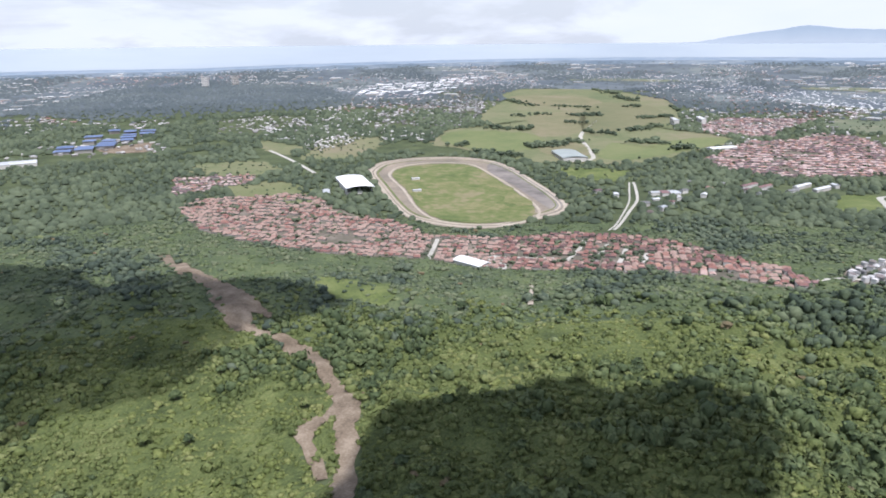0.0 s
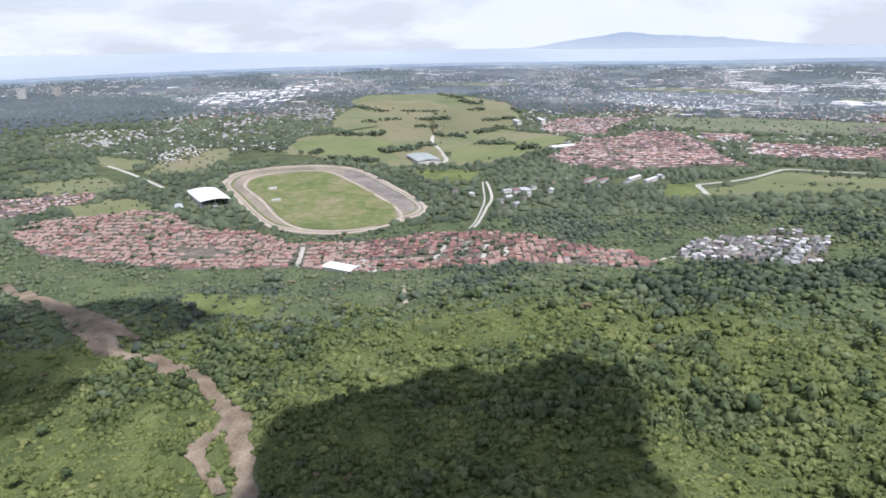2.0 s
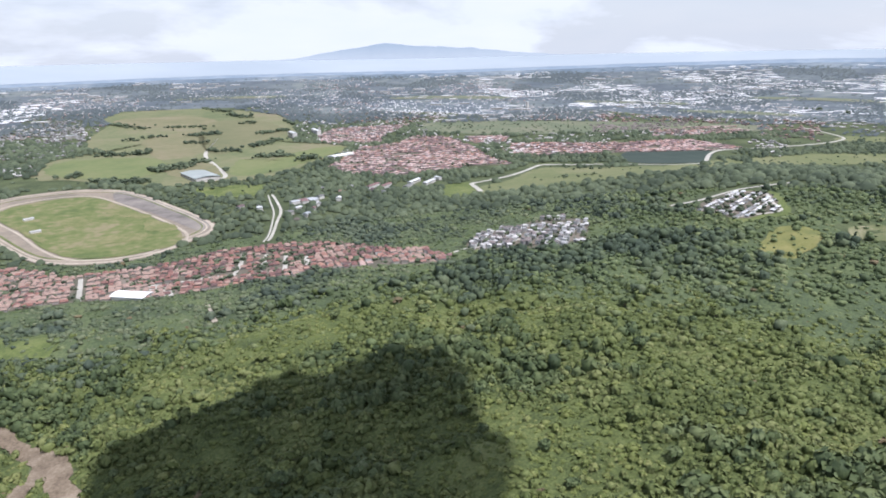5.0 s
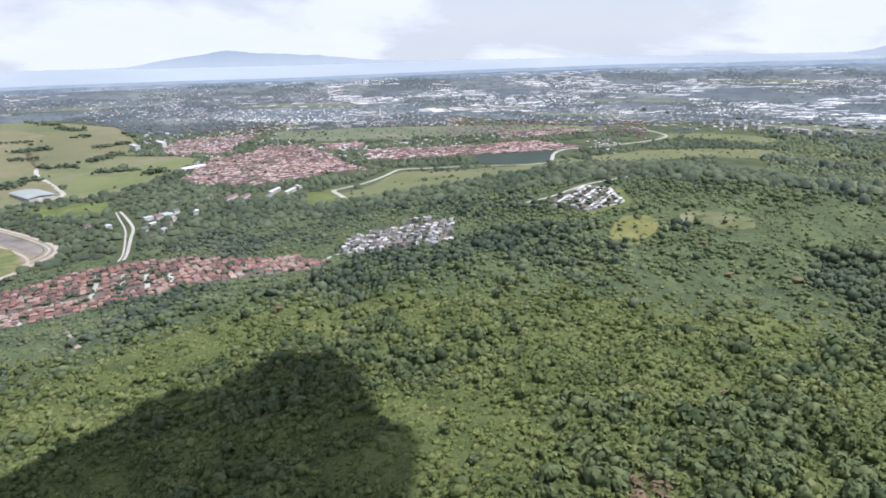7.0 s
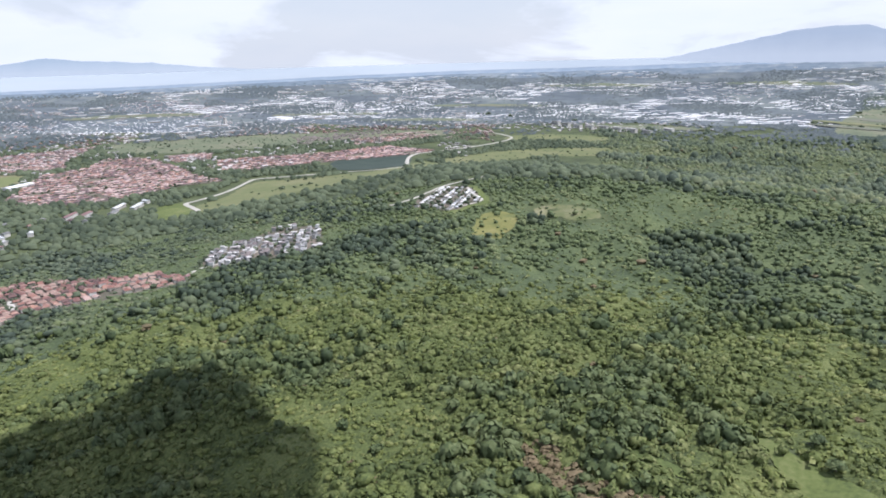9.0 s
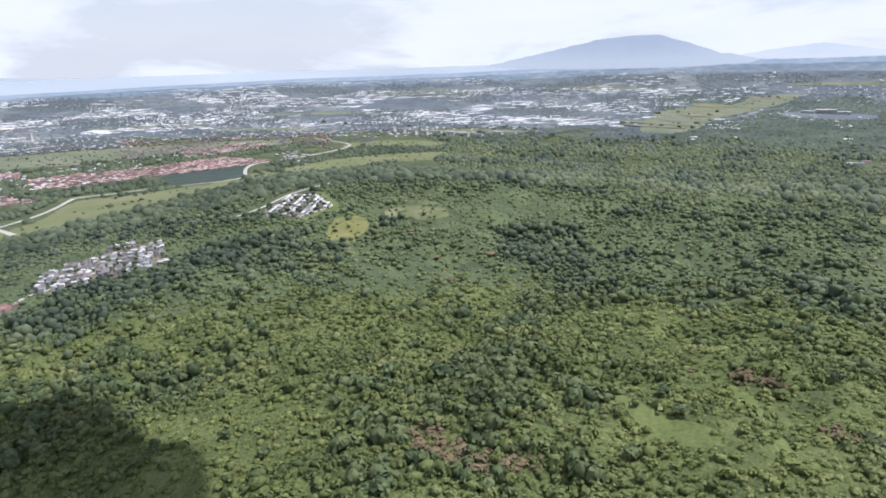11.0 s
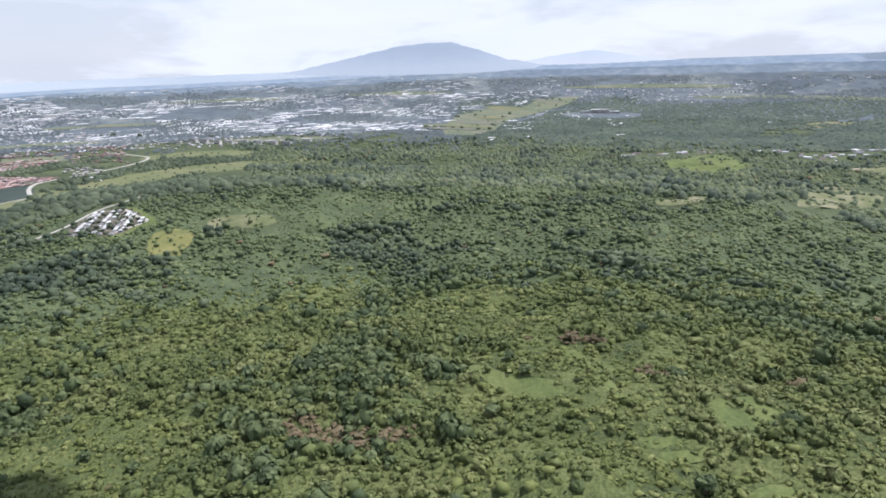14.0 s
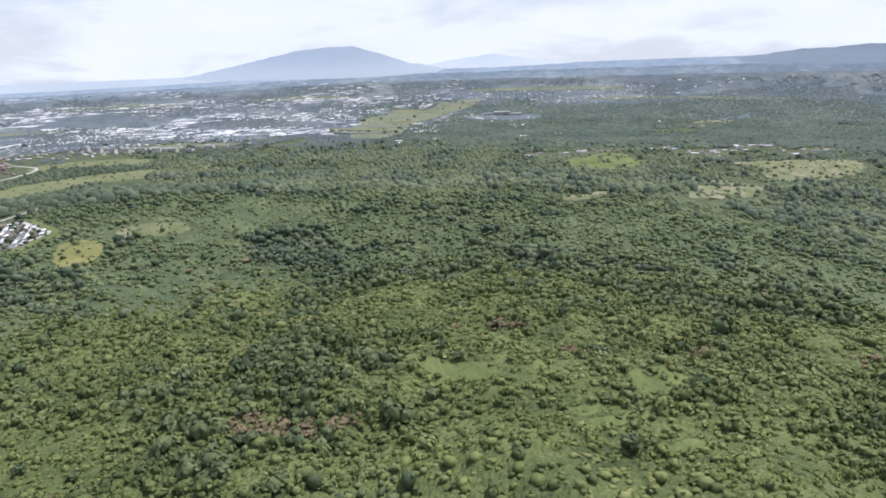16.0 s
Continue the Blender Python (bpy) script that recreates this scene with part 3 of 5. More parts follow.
FIELD_A = [(-297, 1805), (-162, 1817), (-142, 1722), (-221, 1517), (-320, 1544), (-311, 1651)]
FIELD_B = [(-546, 1477), (-418, 1517), (-323, 1399), (-373, 1366), (-489, 1381)]
FIELD_C = [(-406, 1252), (-305, 1302), (-206, 1129), (-360, 1167)]
FIELD_D = [(-482, 1793), (-345, 1695), (-352, 1583), (-421, 1640)]
FIELD_G = [(1886, -571), (2024, -705), (2022, -801), (1845, -808), (1749, -667), (1810, -584)]
FIELD_H = [(3867, -1337), (3825, -1596), (3720, -1575), (3757, -1322)]
CLEAR3 = [(1740, -1030), (1813, -1186), (1728, -1201), (1615, -1115), (1696, -1059)]
CLEAR4 = [(2915, -1371), (3009, -1525), (3060, -1751), (3161, -1894), (3036, -1810), (2892, -1634), (2806, -1455)]
CLEAR5 = [(1631, -1068), (1777, -1280), (1814, -1435), (1634, -1376), (1499, -1148), (1485, -1061)]
GRASSY = [(-137, 704), (-85, 700), (-50, 685), (-57, 619), (-103, 638), (-130, 660)]
DARKWOOD = [(-1460, 3108), (-1104, 3316), (-530, 3222), (-323, 2647), (-466, 2334), (-781, 2312), (-1007, 2112), (-1500, 2400)]
BUILT = [(-242, 2271), (-112, 2459), (79, 2904), (178, 2852), (135, 2279), (58, 1995), (-67, 2003), (-190, 2089)]
BELT = [(-765, 2263), (-388, 2328), (-196, 2174), (-242, 1950), (-496, 1930), (-697, 2090)]
VILLAGE = [(2312, 1564), (2675, 1557), (2577, 1213), (2672, 873), (2830, 552), (2539, 490), (2329, 757), (2216, 1072), (2210, 1372)]
FAR_VILLAGE = [(4111, -418), (4289, -936), (4076, -1688), (3901, -1624), (3732, -1102), (3960, -746)]
CLEAR1 = [(849, -279), (876, -333), (1021, -423), (870, -355), (813, -304), (833, -275)]
CLEAR2 = [(990, -549), (1434, -805), (1438, -881), (1376, -905), (1238, -832), (982, -621), (929, -541)]
MEADOWS = [[(249, 13), (220, -8), (197, -44), (173, -54), (170, -43), (205, -7)], [(267, -59), (254, -73), (188, -80), (175, -82), (186, -69), (248, -64)], [(169, -125), (179, -152), (165, -160), (144, -141), (147, -117)], [(128, -89), (133, -115), (124, -108), (122, -90)], [(195, 58), (180, 39), (176, 20), (170, 23), (180, 52)], [(105, -121), (109, -140), (97, -137), (95, -119)], [(138, -80), (140, -99), (138, -107), (130, -87)]]
BROWNS = [(181, 105), (187, 95), (176, 77), (152, 50), (160, 26), (153, 22), (142, 32), (135, 54), (149, 82), (162, 97)]
BROWN_SPOTS = [(273, -32, 9), (265, -81, 9), (212, -108, 10), (273, -68, 8), (199, -191, 11), (192, -239, 12), (204, -302, 12)]
STRIP = [(252, 1413), (375, 1369), (340, 1277), (243, 1321)]
PATH_LINE = [(-330, 770), (-297, 721), (-235, 660), (-189, 590), (-169, 544), (-137, 528), (-105, 490), (-84, 448), (-68, 421), (-66, 395), (-58, 357), (-56, 333), (-53, 310), (-50, 270), (-52, 230)]
PATH_SIDE = [(-68, 400), (-81, 386), (-88, 374), (-75, 346), (-70, 330)]
PATH_SPUR = [(-235, 660), (-185, 604), (-155, 575)]
PATH_UP = [(94, 684), (90, 650), (86, 622), (83, 600)]
ROAD_MAIN = [(670, 989), (695, 1040), (722, 1095), (756, 1104), (830, 1122), (906, 1156), (964, 1189), (1000, 1199), (1049, 1156), (1128, 1080), (1197, 994), (1270, 971), (1298, 978), (1451, 1081), (1545, 1113), (1639, 1086), (1773, 1048), (1902, 1029), (2012, 1044), (2072, 1110), (2146, 1254)]
ROAD_PAIR = [(358, 1262), (345, 1205), (322, 1118), (294, 1050), (262, 975), (244, 943)]
FIELD_ROAD = [(473, 2092), (372, 1826), (352, 1645), (337, 1508), (298, 1478)]
WEST_ROAD = [(-416, 1646), (-335, 1518), (-260, 1381)]
STREETS = [[(198, 904), (176, 846), (152, 795)], [(219, 867), (196, 810), (180, 766)], [(236, 835), (206, 755)], [(250, 795), (232, 745)], [(-7, 940), (-19, 824)], [(63, 840), (100, 830), (140, 815)]]
TOWN_BN = [(1119, 1705), (1232, 1640), (1163, 1551), (1063, 1589)]
TOWN_CN = [(1683, 1487), (1870, 1460), (2006, 1380), (1921, 1276), (1770, 1313), (1579, 1376)]
TOWN_CG = [(1627, 1699), (1840, 1620), (2023, 1575), (1846, 1493), (1694, 1496), (1475, 1523)]
OLIVE = [(456, 2248), (582, 2525), (730, 2442), (701, 2112), (586, 1990), (494, 1914), (414, 1803), (389, 1891)]
TAN_A = [(285, 2197), (448, 2299), (442, 2110), (376, 1866), (265, 1803), (251, 1890)]
TAN_B = [(295, 2787), (544, 2732), (587, 2544), (518, 2431), (300, 2534)]
TAN_C = [(242, 1679), (343, 1696), (335, 1548), (245, 1558)]
GREEN_A = [(-1, 1769), (53, 1918), (231, 1861), (255, 1752), (190, 1603), (71, 1645)]
GREEN_B = [(352, 1515), (424, 1698), (472, 1634), (577, 1714), (680, 1766), (720, 1700), (513, 1541), (410, 1483)]
APRON = [(111, 1472), (153, 1376), (184, 1247), (204, 1123), (181, 1091), (159, 1169), (135, 1263), (96, 1390)]
ESTATE_ROAD = [(668, 556), (714, 543), (789, 542), (835, 528), (873, 514)]
ESTATE_LANE = [(785, 495), (745, 460), (718, 432), (683, 446), (662, 455)]
RIDGE_LANE = [(1727, -1019), (1799, -1148), (1853, -1292), (1945, -1488)]
FARM_ROAD = [(3073, -61), (3186, -201), (3381, -332), (3554, -411), (3626, -546)]
SCRUB_A = [(780, 162), (842, 137), (791, 100), (722, 110), (711, 138)]
SCRUB_B = [(766, -141), (803, -181), (764, -206), (714, -202), (718, -156)]
SCRUB_C = [(2622, 336), (2897, 218), (2879, 119), (2521, 109), (2415, 231)]
ERODED = [[(-254, 685), (-219, 662), (-155, 577), (-175, 579), (-175, 535), (-202, 571)], [(-145, 536), (-109, 511), (-92, 482), (-81, 446), (-92, 453), (-111, 488)], [(-81, 446), (-58, 414), (-54, 386), (-63, 382), (-77, 396), (-77, 420)], [(-94, 372), (-83, 392), (-77, 390), (-81, 366), (-73, 338), (-77, 340)], [(-302, 723), (-288, 732), (-273, 691), (-283, 685)]]
STRIP_ROAD = [(2044, -509), (2068, -621), (2142, -814), (2134, -944), (2049, -1068), (2053, -1212), (2112, -1337), (1993, -1379), (2057, -1544)]

ESTATE_EDGE = [(p + (p - WHITE_C[0][0]) * 0.12 - 7, q + (q - WHITE_C[0][1]) * 0.12 - 5) for p, q in WHITE_C]
OPEN = [ESTATE_EDGE, TRACK_OUT, TOWN_A, TOWN_BN, TOWN_CN, TOWN_CG, FIELD_BIG, TOWN_B, TOWN_B2, TOWN_C, SHADED_FIELD, GREYTOWN, WHITETOWN, TOWN_D, TOWN_E, SHANTY, BLUEWORKS, BARE, FIELD_Y, FIELD_S,
        WHITE_B, WHITE_C, FIELD_N, FIELD_N2, FIELD_FAR, FIELD_F, STRIP, FIELD_A, FIELD_B, FIELD_C, FIELD_D, FIELD_H]


def grown(poly, f):
    """The outline widened about its middle, for ground kept clear of tall trees."""
    c = np.mean(poly, 0)
    return [(float(c[0] + (p - c[0]) * f), float(c[1] + (q - c[1]) * f)) for p, q in poly]


LOW_SCRUB = [(700, 900), (1000, 840), (1300, 850), (1100, 700), (900, 640), (760, 640), (690, 760)]
GLADES = ERODED + [LOW_SCRUB] + [grown(p, 1.35) for p in (CLEAR1, CLEAR2, CLEAR3, CLEAR5, FIELD_G, PALE)] + [YELLOW, PALE, CLEAR1, CLEAR2, CLEAR3, CLEAR4, CLEAR5, GRASSY, FIELD_G] + MEADOWS
LINES = [(PATH_LINE, 10), (PATH_SIDE, 4), (PATH_SPUR, 6.5), (PATH_UP, 5), (ROAD_MAIN, 56), (ROAD_PAIR, 28), (FIELD_ROAD, 24), (WEST_ROAD, 22), ([(545, 1195), (600, 1165), (665, 1160)], 60), ([(355, 1150), (408, 1146)], 44), ([(335, 1070), (330, 1095)], 24), (STRIP_ROAD, 70), (FARM_ROAD, 40), ([(3400, -560), (3380, -660), (3370, -760)], 190), (ESTATE_ROAD, 34), (ESTATE_LANE, 26), (RIDGE_LANE, 14), ([(198, 904), (176, 846), (152, 795)], 8), ([(219, 867), (196, 810), (180, 766)], 8)]


def lay(name, poly, mat, label, category="field", **kw):
    return tagged(patch(name, poly, mat, **kw), label, category, kind="structure")


lay("field", FIELD_BIG, M_FIELD, "broad olive-green open grassland on the plain", wobble=14, rings=24, step=20)
for poly, mat, label in ((OLIVE, M_OLIVE, "olive-brown stretch of open grassland"), (TAN_A, M_TAN, "dry tan stretch of open grassland"), (TAN_B, M_TAN, "far dry strip of open grassland"), (TAN_C, M_TAN, "dry grass beside a field road"),
                         (GREEN_A, M_PASTURE, "fresh green pasture behind the racetrack"), (GREEN_B, M_PASTURE, "green pasture below an estate of houses")):
    lay("field", poly, mat, label, lift=1.0, wobble=16, step=14, rings=12)
lay("racetrack", TRACK_OUT, M_SAND, "oval sandy racetrack round a turf infield", "racetrack", lift=0.8, rings=16)
lay("apron", APRON, M_ASPHALT, "dark worn surface along one side of the racetrack", "racetrack", lift=1.1, rings=5)


def ring(points, scale, width, mat, label, lift):
    c = np.mean(points, 0)
    pts = [tuple(c + (np.array(q) - c) * scale) for q in points]
    return tagged(ribbon("racetrack_lane", pts + pts[:2], width, mat, lift=lift), label, "racetrack", kind="structure")


ring(TRACK_OUT, 0.965, 7, M_PALESAND, "pale outer sand lane of the racetrack", 1.3)
ring(TRACK_IN, 1.05, 5, M_PALESAND, "pale inner sand lane of the racetrack", 1.5)
ring(TRACK_OUT, 0.88, 4, M_TURF, "thin grass strip between the racetrack lanes", 1.25)
ring(TRACK_OUT, 0.915, 3.5, M_PALESAND, "pale middle sand lane of the racetrack", 1.35)
lay("infield", TRACK_IN, M_TURF, "bright green turf infield of a racetrack", "turf", lift=1.4, rings=14)
for poly in [[(88, 1326), (131, 1238), (114, 1222), (74, 1295)], [(123, 1217), (154, 1149), (134, 1114), (109, 1159)], [(-9, 1283), (29, 1291), (35, 1246), (-3, 1238)], [(-73, 1279), (-52, 1229), (-35, 1156), (-53, 1185)], [(52, 1145), (113, 1126), (99, 1098), (40, 1109)]]:
    lay("field", poly, M_DRYTURF, "worn pale grass on the racetrack infield", "turf", lift=1.8, wobble=14, step=6)
lay("field", STRIP, M_GRASS, "flat mown green sports ground beside the racetrack", lift=0.7)
hedge_x, hedge_y = [], []
strip_rng = np.random.default_rng(61)
lay("field", FIELD_F, M_FARFIELD, "wide far pale green farmland", lift=5.0, wobble=20, rings=20, step=30)
for n in range(22):
    u, v = strip_rng.uniform(2650, 3950), strip_rng.uniform(-620, 120)
    if not inside(FIELD_F, u, v):
        continue
    wide, deep = strip_rng.uniform(70, 170), strip_rng.uniform(25, 60)
    lay("field", [(u + deep * math.cos(t) + 0.35 * wide * math.sin(t), v - 0.2 * deep * math.cos(t) + wide * math.sin(t)) for t in (0, 0.8, 1.6, 2.4, 3.1, 3.9, 4.7, 5.5)], (M_FARFIELD2, M_FIELD, M_LUSH)[n % 3], "plot of far pale green farmland", lift=6.0 + 0.1 * n, wobble=12, step=18)
    for k in range(int(strip_rng.integers(6, 18))):
        hedge_x.append(u + deep + 10 + strip_rng.normal(0, 4) + 0.35 * wide * (k / 9 - 1))
        hedge_y.append(v + wide * (k / 9 - 1) + strip_rng.normal(0, 6))
for poly, mat, label in ((FIELD_A, M_FIELD, "open green pasture between scattered trees"), (FIELD_B, M_FIELD, "rough green field beside crowded houses"), (FIELD_C, M_LUSH, "small green field behind the red-roofed town"),
                         (FIELD_D, M_FIELD, "small far green field"), (FIELD_G, M_GRASS, "light green rough grass on a far hill"), (FIELD_H, M_FARFIELD, "far pale green field beside a village")):
    lay("field", poly, mat, label, wobble=22, step=12)
for poly in (CLEAR3, CLEAR4, CLEAR5):
    lay("clearing", poly, M_PALE, "pale cleared ground along a ridge road", "clearing", wobble=16)
lay("meadow", GRASSY, M_GRASS, "smooth light green grassy hilltop", "meadow", wobble=10, step=6)
for poly, mat, label in ((FIELD_Y, M_LUSH, "yellow-green meadow beside a concrete road"), (FIELD_S, M_GRASS, "small green field among trees"), (FIELD_N, M_LUSH, "long green field beside a country road"),
                         (FIELD_N2, M_LUSH, "narrow bright green field on the plain"), (FIELD_FAR, M_FARFIELD, "wide green farmland beyond the houses")):
    lay("field", poly, mat, label, wobble=9, step=16)
for a0, a1, r0, r1 in ((29, 38, 3250, 3330), (44, 52, 3120, 3190), (57, 66, 3420, 3480), (52, 60, 2860, 2920), (70, 78, 2700, 2760), (66, 74, 4150, 4200), (80, 88, 4230, 4280), (12, 20, 3400, 3460), (98, 110, 4330, 4375), (108, 122, 4080, 4120)):
    lay("field", [tuple(float(q) for q in polar(a, r)) for a, r in ((a0, r0), (a0, r1), ((a0 + a1) / 2, r1 + 40), (a1, r1), (a1, r0), ((a0 + a1) / 2, r0))], M_FARFIELD, "strip of pale green farmland on the far plain", lift=4.5, wobble=20, step=30)
# dark patch painted in for a cloud shadow lying on the field
lay("field", SHADED_FIELD, M_SHADED_FIELD, "field beside a bend of the road, darkened by painted cloud shadow", lift=0.7)
lay("field", YELLOW, M_YELLOW, "yellow flowering grass clearing on a hilltop", "clearing", wobble=8)
lay("clearing", PALE, M_PALE, "dry pale grass clearing on a hilltop", "clearing", wobble=9)
for poly in (CLEAR1, CLEAR2):
    lay("clearing", poly, M_PALE, "pale bare clearing in the woods", "clearing", wobble=14)
lay("clearing", BARE, M_DIRT, "bare brown building ground", "clearing")
for poly in ERODED:
    lay("bare_ground", poly, M_DIRT, "bare eroded earth beside the track", "bare ground", lift=0.85, wobble=7, step=4)
for poly in MEADOWS:
    lay("meadow", poly, M_GRASS, "small bright green grass meadow amid scrub", "meadow", wobble=6, step=4)
lay("meadow", ESTATE_EDGE, M_GRASS, "rough green grass round low white houses", "meadow", lift=0.4, wobble=8)
for poly in (TOWN_A, TOWN_B, TOWN_B2, TOWN_C, GREYTOWN, WHITE_B, WHITE_C):
    lay("pavement", poly, M_TOWNGROUND, "dusty streets and yards between houses", "streets", wobble=6, rings=14)
for line, w, mat, nm, label in ((PATH_LINE, 14, M_DIRT, "track", "bare reddish earth track winding through scrub"), (PATH_SIDE, 7, M_DIRT, "track", "narrow bare earth loop beside the track"),
                                (PATH_SPUR, 11, M_DIRT, "track", "eroded earth spur beside the track"), (PATH_UP, 4.5, M_PALESAND, "track", "pale footpath on a wooded hill"),
                                (ROAD_MAIN, 10, M_ROAD, "road", "pale concrete road winding over fields"), (FIELD_ROAD, 10, M_ROAD, "road", "straight pale road across open grassland"), (WEST_ROAD, 8, M_ROAD, "road", "pale country road between trees"), (ESTATE_ROAD, 6, M_ROAD, "road", "pale estate road beside low white houses"), (ESTATE_LANE, 4, M_ROAD, "road", "narrow pale lane round low white houses"), (RIDGE_LANE, 12, M_PALESAND, "road", "pale earth road along a wooded ridge"),
                                (FARM_ROAD, 20, M_PALESAND, "road", "broad pale road over far farmland"), ([(352, 600), (372, 605), (400, 590), (440, 585)], 6, M_ROAD, "road", "short pale lane between houses and wood")):
    tagged(ribbon(nm, line, w, mat, ragged=0.9 if nm == "track" else 0.05, lift=1.0), label, "road" if nm == "road" else "track", kind="structure")
for dx, wide in ((-6, 3), (4, 5)):
    tagged(ribbon("road", [(x + dx + 2 * math.sin(y * 0.02 + dx), y) for x, y in ROAD_PAIR], wide, M_ROAD, lift=1.0), "one lane of a pale divided town road", "road", kind="structure")
for line in STREETS:
    tagged(ribbon("road", line, 6, M_ROAD, lift=1.1), "pale concrete street between red-roofed houses", "road", kind="structure")


# ---- houses ----
HOUSE_V = np.array([(-.5, -.5, 0), (.5, -.5, 0), (.5, .5, 0), (-.5, .5, 0), (-.5, -.5, 1), (.5, -.5, 1), (.5, .5, 1), (-.5, .5, 1)], float)
HOUSE_F = [(0, 1, 5, 4), (1, 2, 6, 5), (2, 3, 7, 6), (3, 0, 4, 7)]


def houses_mesh(name, x, y, ang, w, d, h, rise, mats, flat=False):
    """Many small houses as one mesh: walls and a hipped or gabled roof with eaves."""
    n = len(x)
    o = 0.56
    roof = np.array([(-o, -o, 0), (o, -o, 0), (o, o, 0), (-o, o, 0), (-.38, 0, 1), (.38, 0, 1)], float)
    base = np.concatenate([HOUSE_V, roof])
    v = np.repeat(base[None], n, 0)
    v[:, :8, 2] *= h[:, None]
    v[:, 8:, 2] = v[:, 8:, 2] * rise[:, None] + h[:, None] - 0.15
    v[:, :, 0] *= w[:, None]
    v[:, :, 1] *= d[:, None]
    c, s = np.cos(ang)[:, None], np.sin(ang)[:, None]
    vx, vy = v[:, :, 0] * c - v[:, :, 1] * s + x[:, None], v[:, :, 0] * s + v[:, :, 1] * c + y[:, None]
    vz = v[:, :, 2] + (land(x, y) - 0.6)[:, None]
    v = np.stack([vx, vy, vz], -1).reshape(-1, 3)
    quads = HOUSE_F + [(8, 9, 13, 12), (10, 11, 12, 13), (11, 8, 12, 12), (9, 10, 13, 13)]
    f = (np.array(quads)[None] + (np.arange(n) * 14)[:, None, None]).reshape(-1, 4).tolist()
    me = bpy.data.meshes.new(name)
    me.from_pydata(v.tolist(), [], [list(dict.fromkeys(q)) for q in f])
    for m in mats:
        me.materials.append(m)
    me.polygons.foreach_set("material_index", np.tile([0, 0, 0, 0, 1, 1, 1, 1], n).astype(np.int32))
    return me


def rows_in(poly, ang, along, across, jitter, rng, keep=0.92, street=0):
    """Places in rows inside an outline."""
    p = np.array(poly, float)
    c = p.mean(0)
    rad = np.linalg.norm(p - c, axis=1).max()
    u, v = np.meshgrid(np.arange(-rad, rad, along), np.arange(-rad, rad, across))
    if street:
        v = v + (np.round((v + rad) / across) // 2) * street
    u, v = u.ravel(), v.ravel()
    u = u + rng.uniform(-jitter, jitter, u.shape)
    v = v + rng.uniform(-jitter, jitter, v.shape)
    x, y = c[0] + u * np.cos(ang) - v * np.sin(ang), c[1] + u * np.sin(ang) + v * np.cos(ang)
    k = inside(poly, x, y) & (rng.random(u.shape) < keep)
    k &= np.array([noise.noise((p * 0.018, q * 0.018, 11.0)) for p, q in zip(x, y)]) > -0.34
    for street_line in STREETS:
        k &= ~near_line(street_line, x, y, 11)
    return x[k], y[k]


def town(poly, ang, along, across, mats, label, seed, size=(5.5, 8.5), tall=(2.8, 4.5), keep=0.9, street=6, jitter=0.8, turned=True):
    rng = np.random.default_rng(seed)
    x, y = rows_in(poly, ang, along, across, jitter, rng, keep, street)
    n = len(x)
    me = houses_mesh("houses", x, y, ang + rng.choice([0, math.pi / 2 if turned else 0], n) + rng.normal(0, 0.06, n), rng.uniform(*size, n), rng.uniform(*size, n) * 0.85, rng.uniform(*tall, n), rng.uniform(0.9, 2.0, n), mats)
    return tagged(new("houses", me), label, "houses", kind="stuff")


def house_thing(mat_roof, w, d, h, rise, label, group, mat_wall=M_WALL):
    ob = new("house")
    tagged(ob, label, "house", group)
    me = houses_mesh("house", np.zeros(1), np.zeros(1), np.zeros(1), np.array([w]), np.array([d]), np.array([h]), np.array([rise]), [mat_wall, mat_roof])
    z0 = at(0, 0) - 0.6
    for nm, cut in (("wall", 0), ("roof", 1)):
        vs = [tuple(v.co - Vector((0, 0, z0))) for v in me.vertices]
        fs = [tuple(p.vertices) for p in me.polygons if p.material_index == cut]
        used = sorted({i for f in fs for i in f})
        ren = {i: k for k, i in enumerate(used)}
        part = bpy.data.meshes.new(nm)
        part.from_pydata([vs[i] for i in used], [], [[ren[i] for i in f] for f in fs])
        part.materials.append(mat_roof if cut else mat_wall)
        new(nm, part).parent = ob
    return ob


def house_row(poly, ang, along, across, kinds, seed, limit, street=6, jitter=0.7, keep=0.92, turns=(0, 90)):
    """Nearest houses as things of their own; the rest come back as places."""
    rng = np.random.default_rng(seed)
    x, y = rows_in(poly, ang, along, across, jitter, rng, keep, street)
    order = np.argsort(np.hypot(x, y))
    for n, i in enumerate(order[:limit]):
        m = pose(x[i], y[i], at(x[i], y[i]) - 0.6, 0, 0, math.degrees(ang) + rng.choice(turns) + rng.normal(0, 3))
        if n < len(kinds):
            kinds[n].matrix_basis = m
        else:
            copy_thing(kinds[int(rng.integers(len(kinds)))], m)
    return x[order[limit:]], y[order[limit:]]


EAST_A = [(78, 938), (184, 944), (234, 919), (303, 844), (323, 732), (345, 655), (345, 590), (318, 572), (290, 620), (240, 690), (138, 745), (70, 768)]
WEST_A = [(-420, 1054), (-423, 1139), (-346, 1159), (-285, 1194), (-220, 1170), (-164, 1055), (-82, 1039), (-19, 957), (78, 938), (70, 768), (-16, 825), (-157, 825), (-257, 855), (-341, 920)]
red_label = "small house with a red-tiled hipped roof in a dense row"
kinds = [house_thing(M_REDROOF, 6.8, 6.2, 3.2, 1.6, red_label, "red-roofed houses"), house_thing(M_REDROOF, 8, 6.5, 5.2, 1.8, "two-storey house with a red-tiled roof", "red-roofed houses"),
         house_thing(M_PINKROOF, 6.5, 6, 3.0, 1.4, "small house with a faded red roof", "red-roofed houses")]
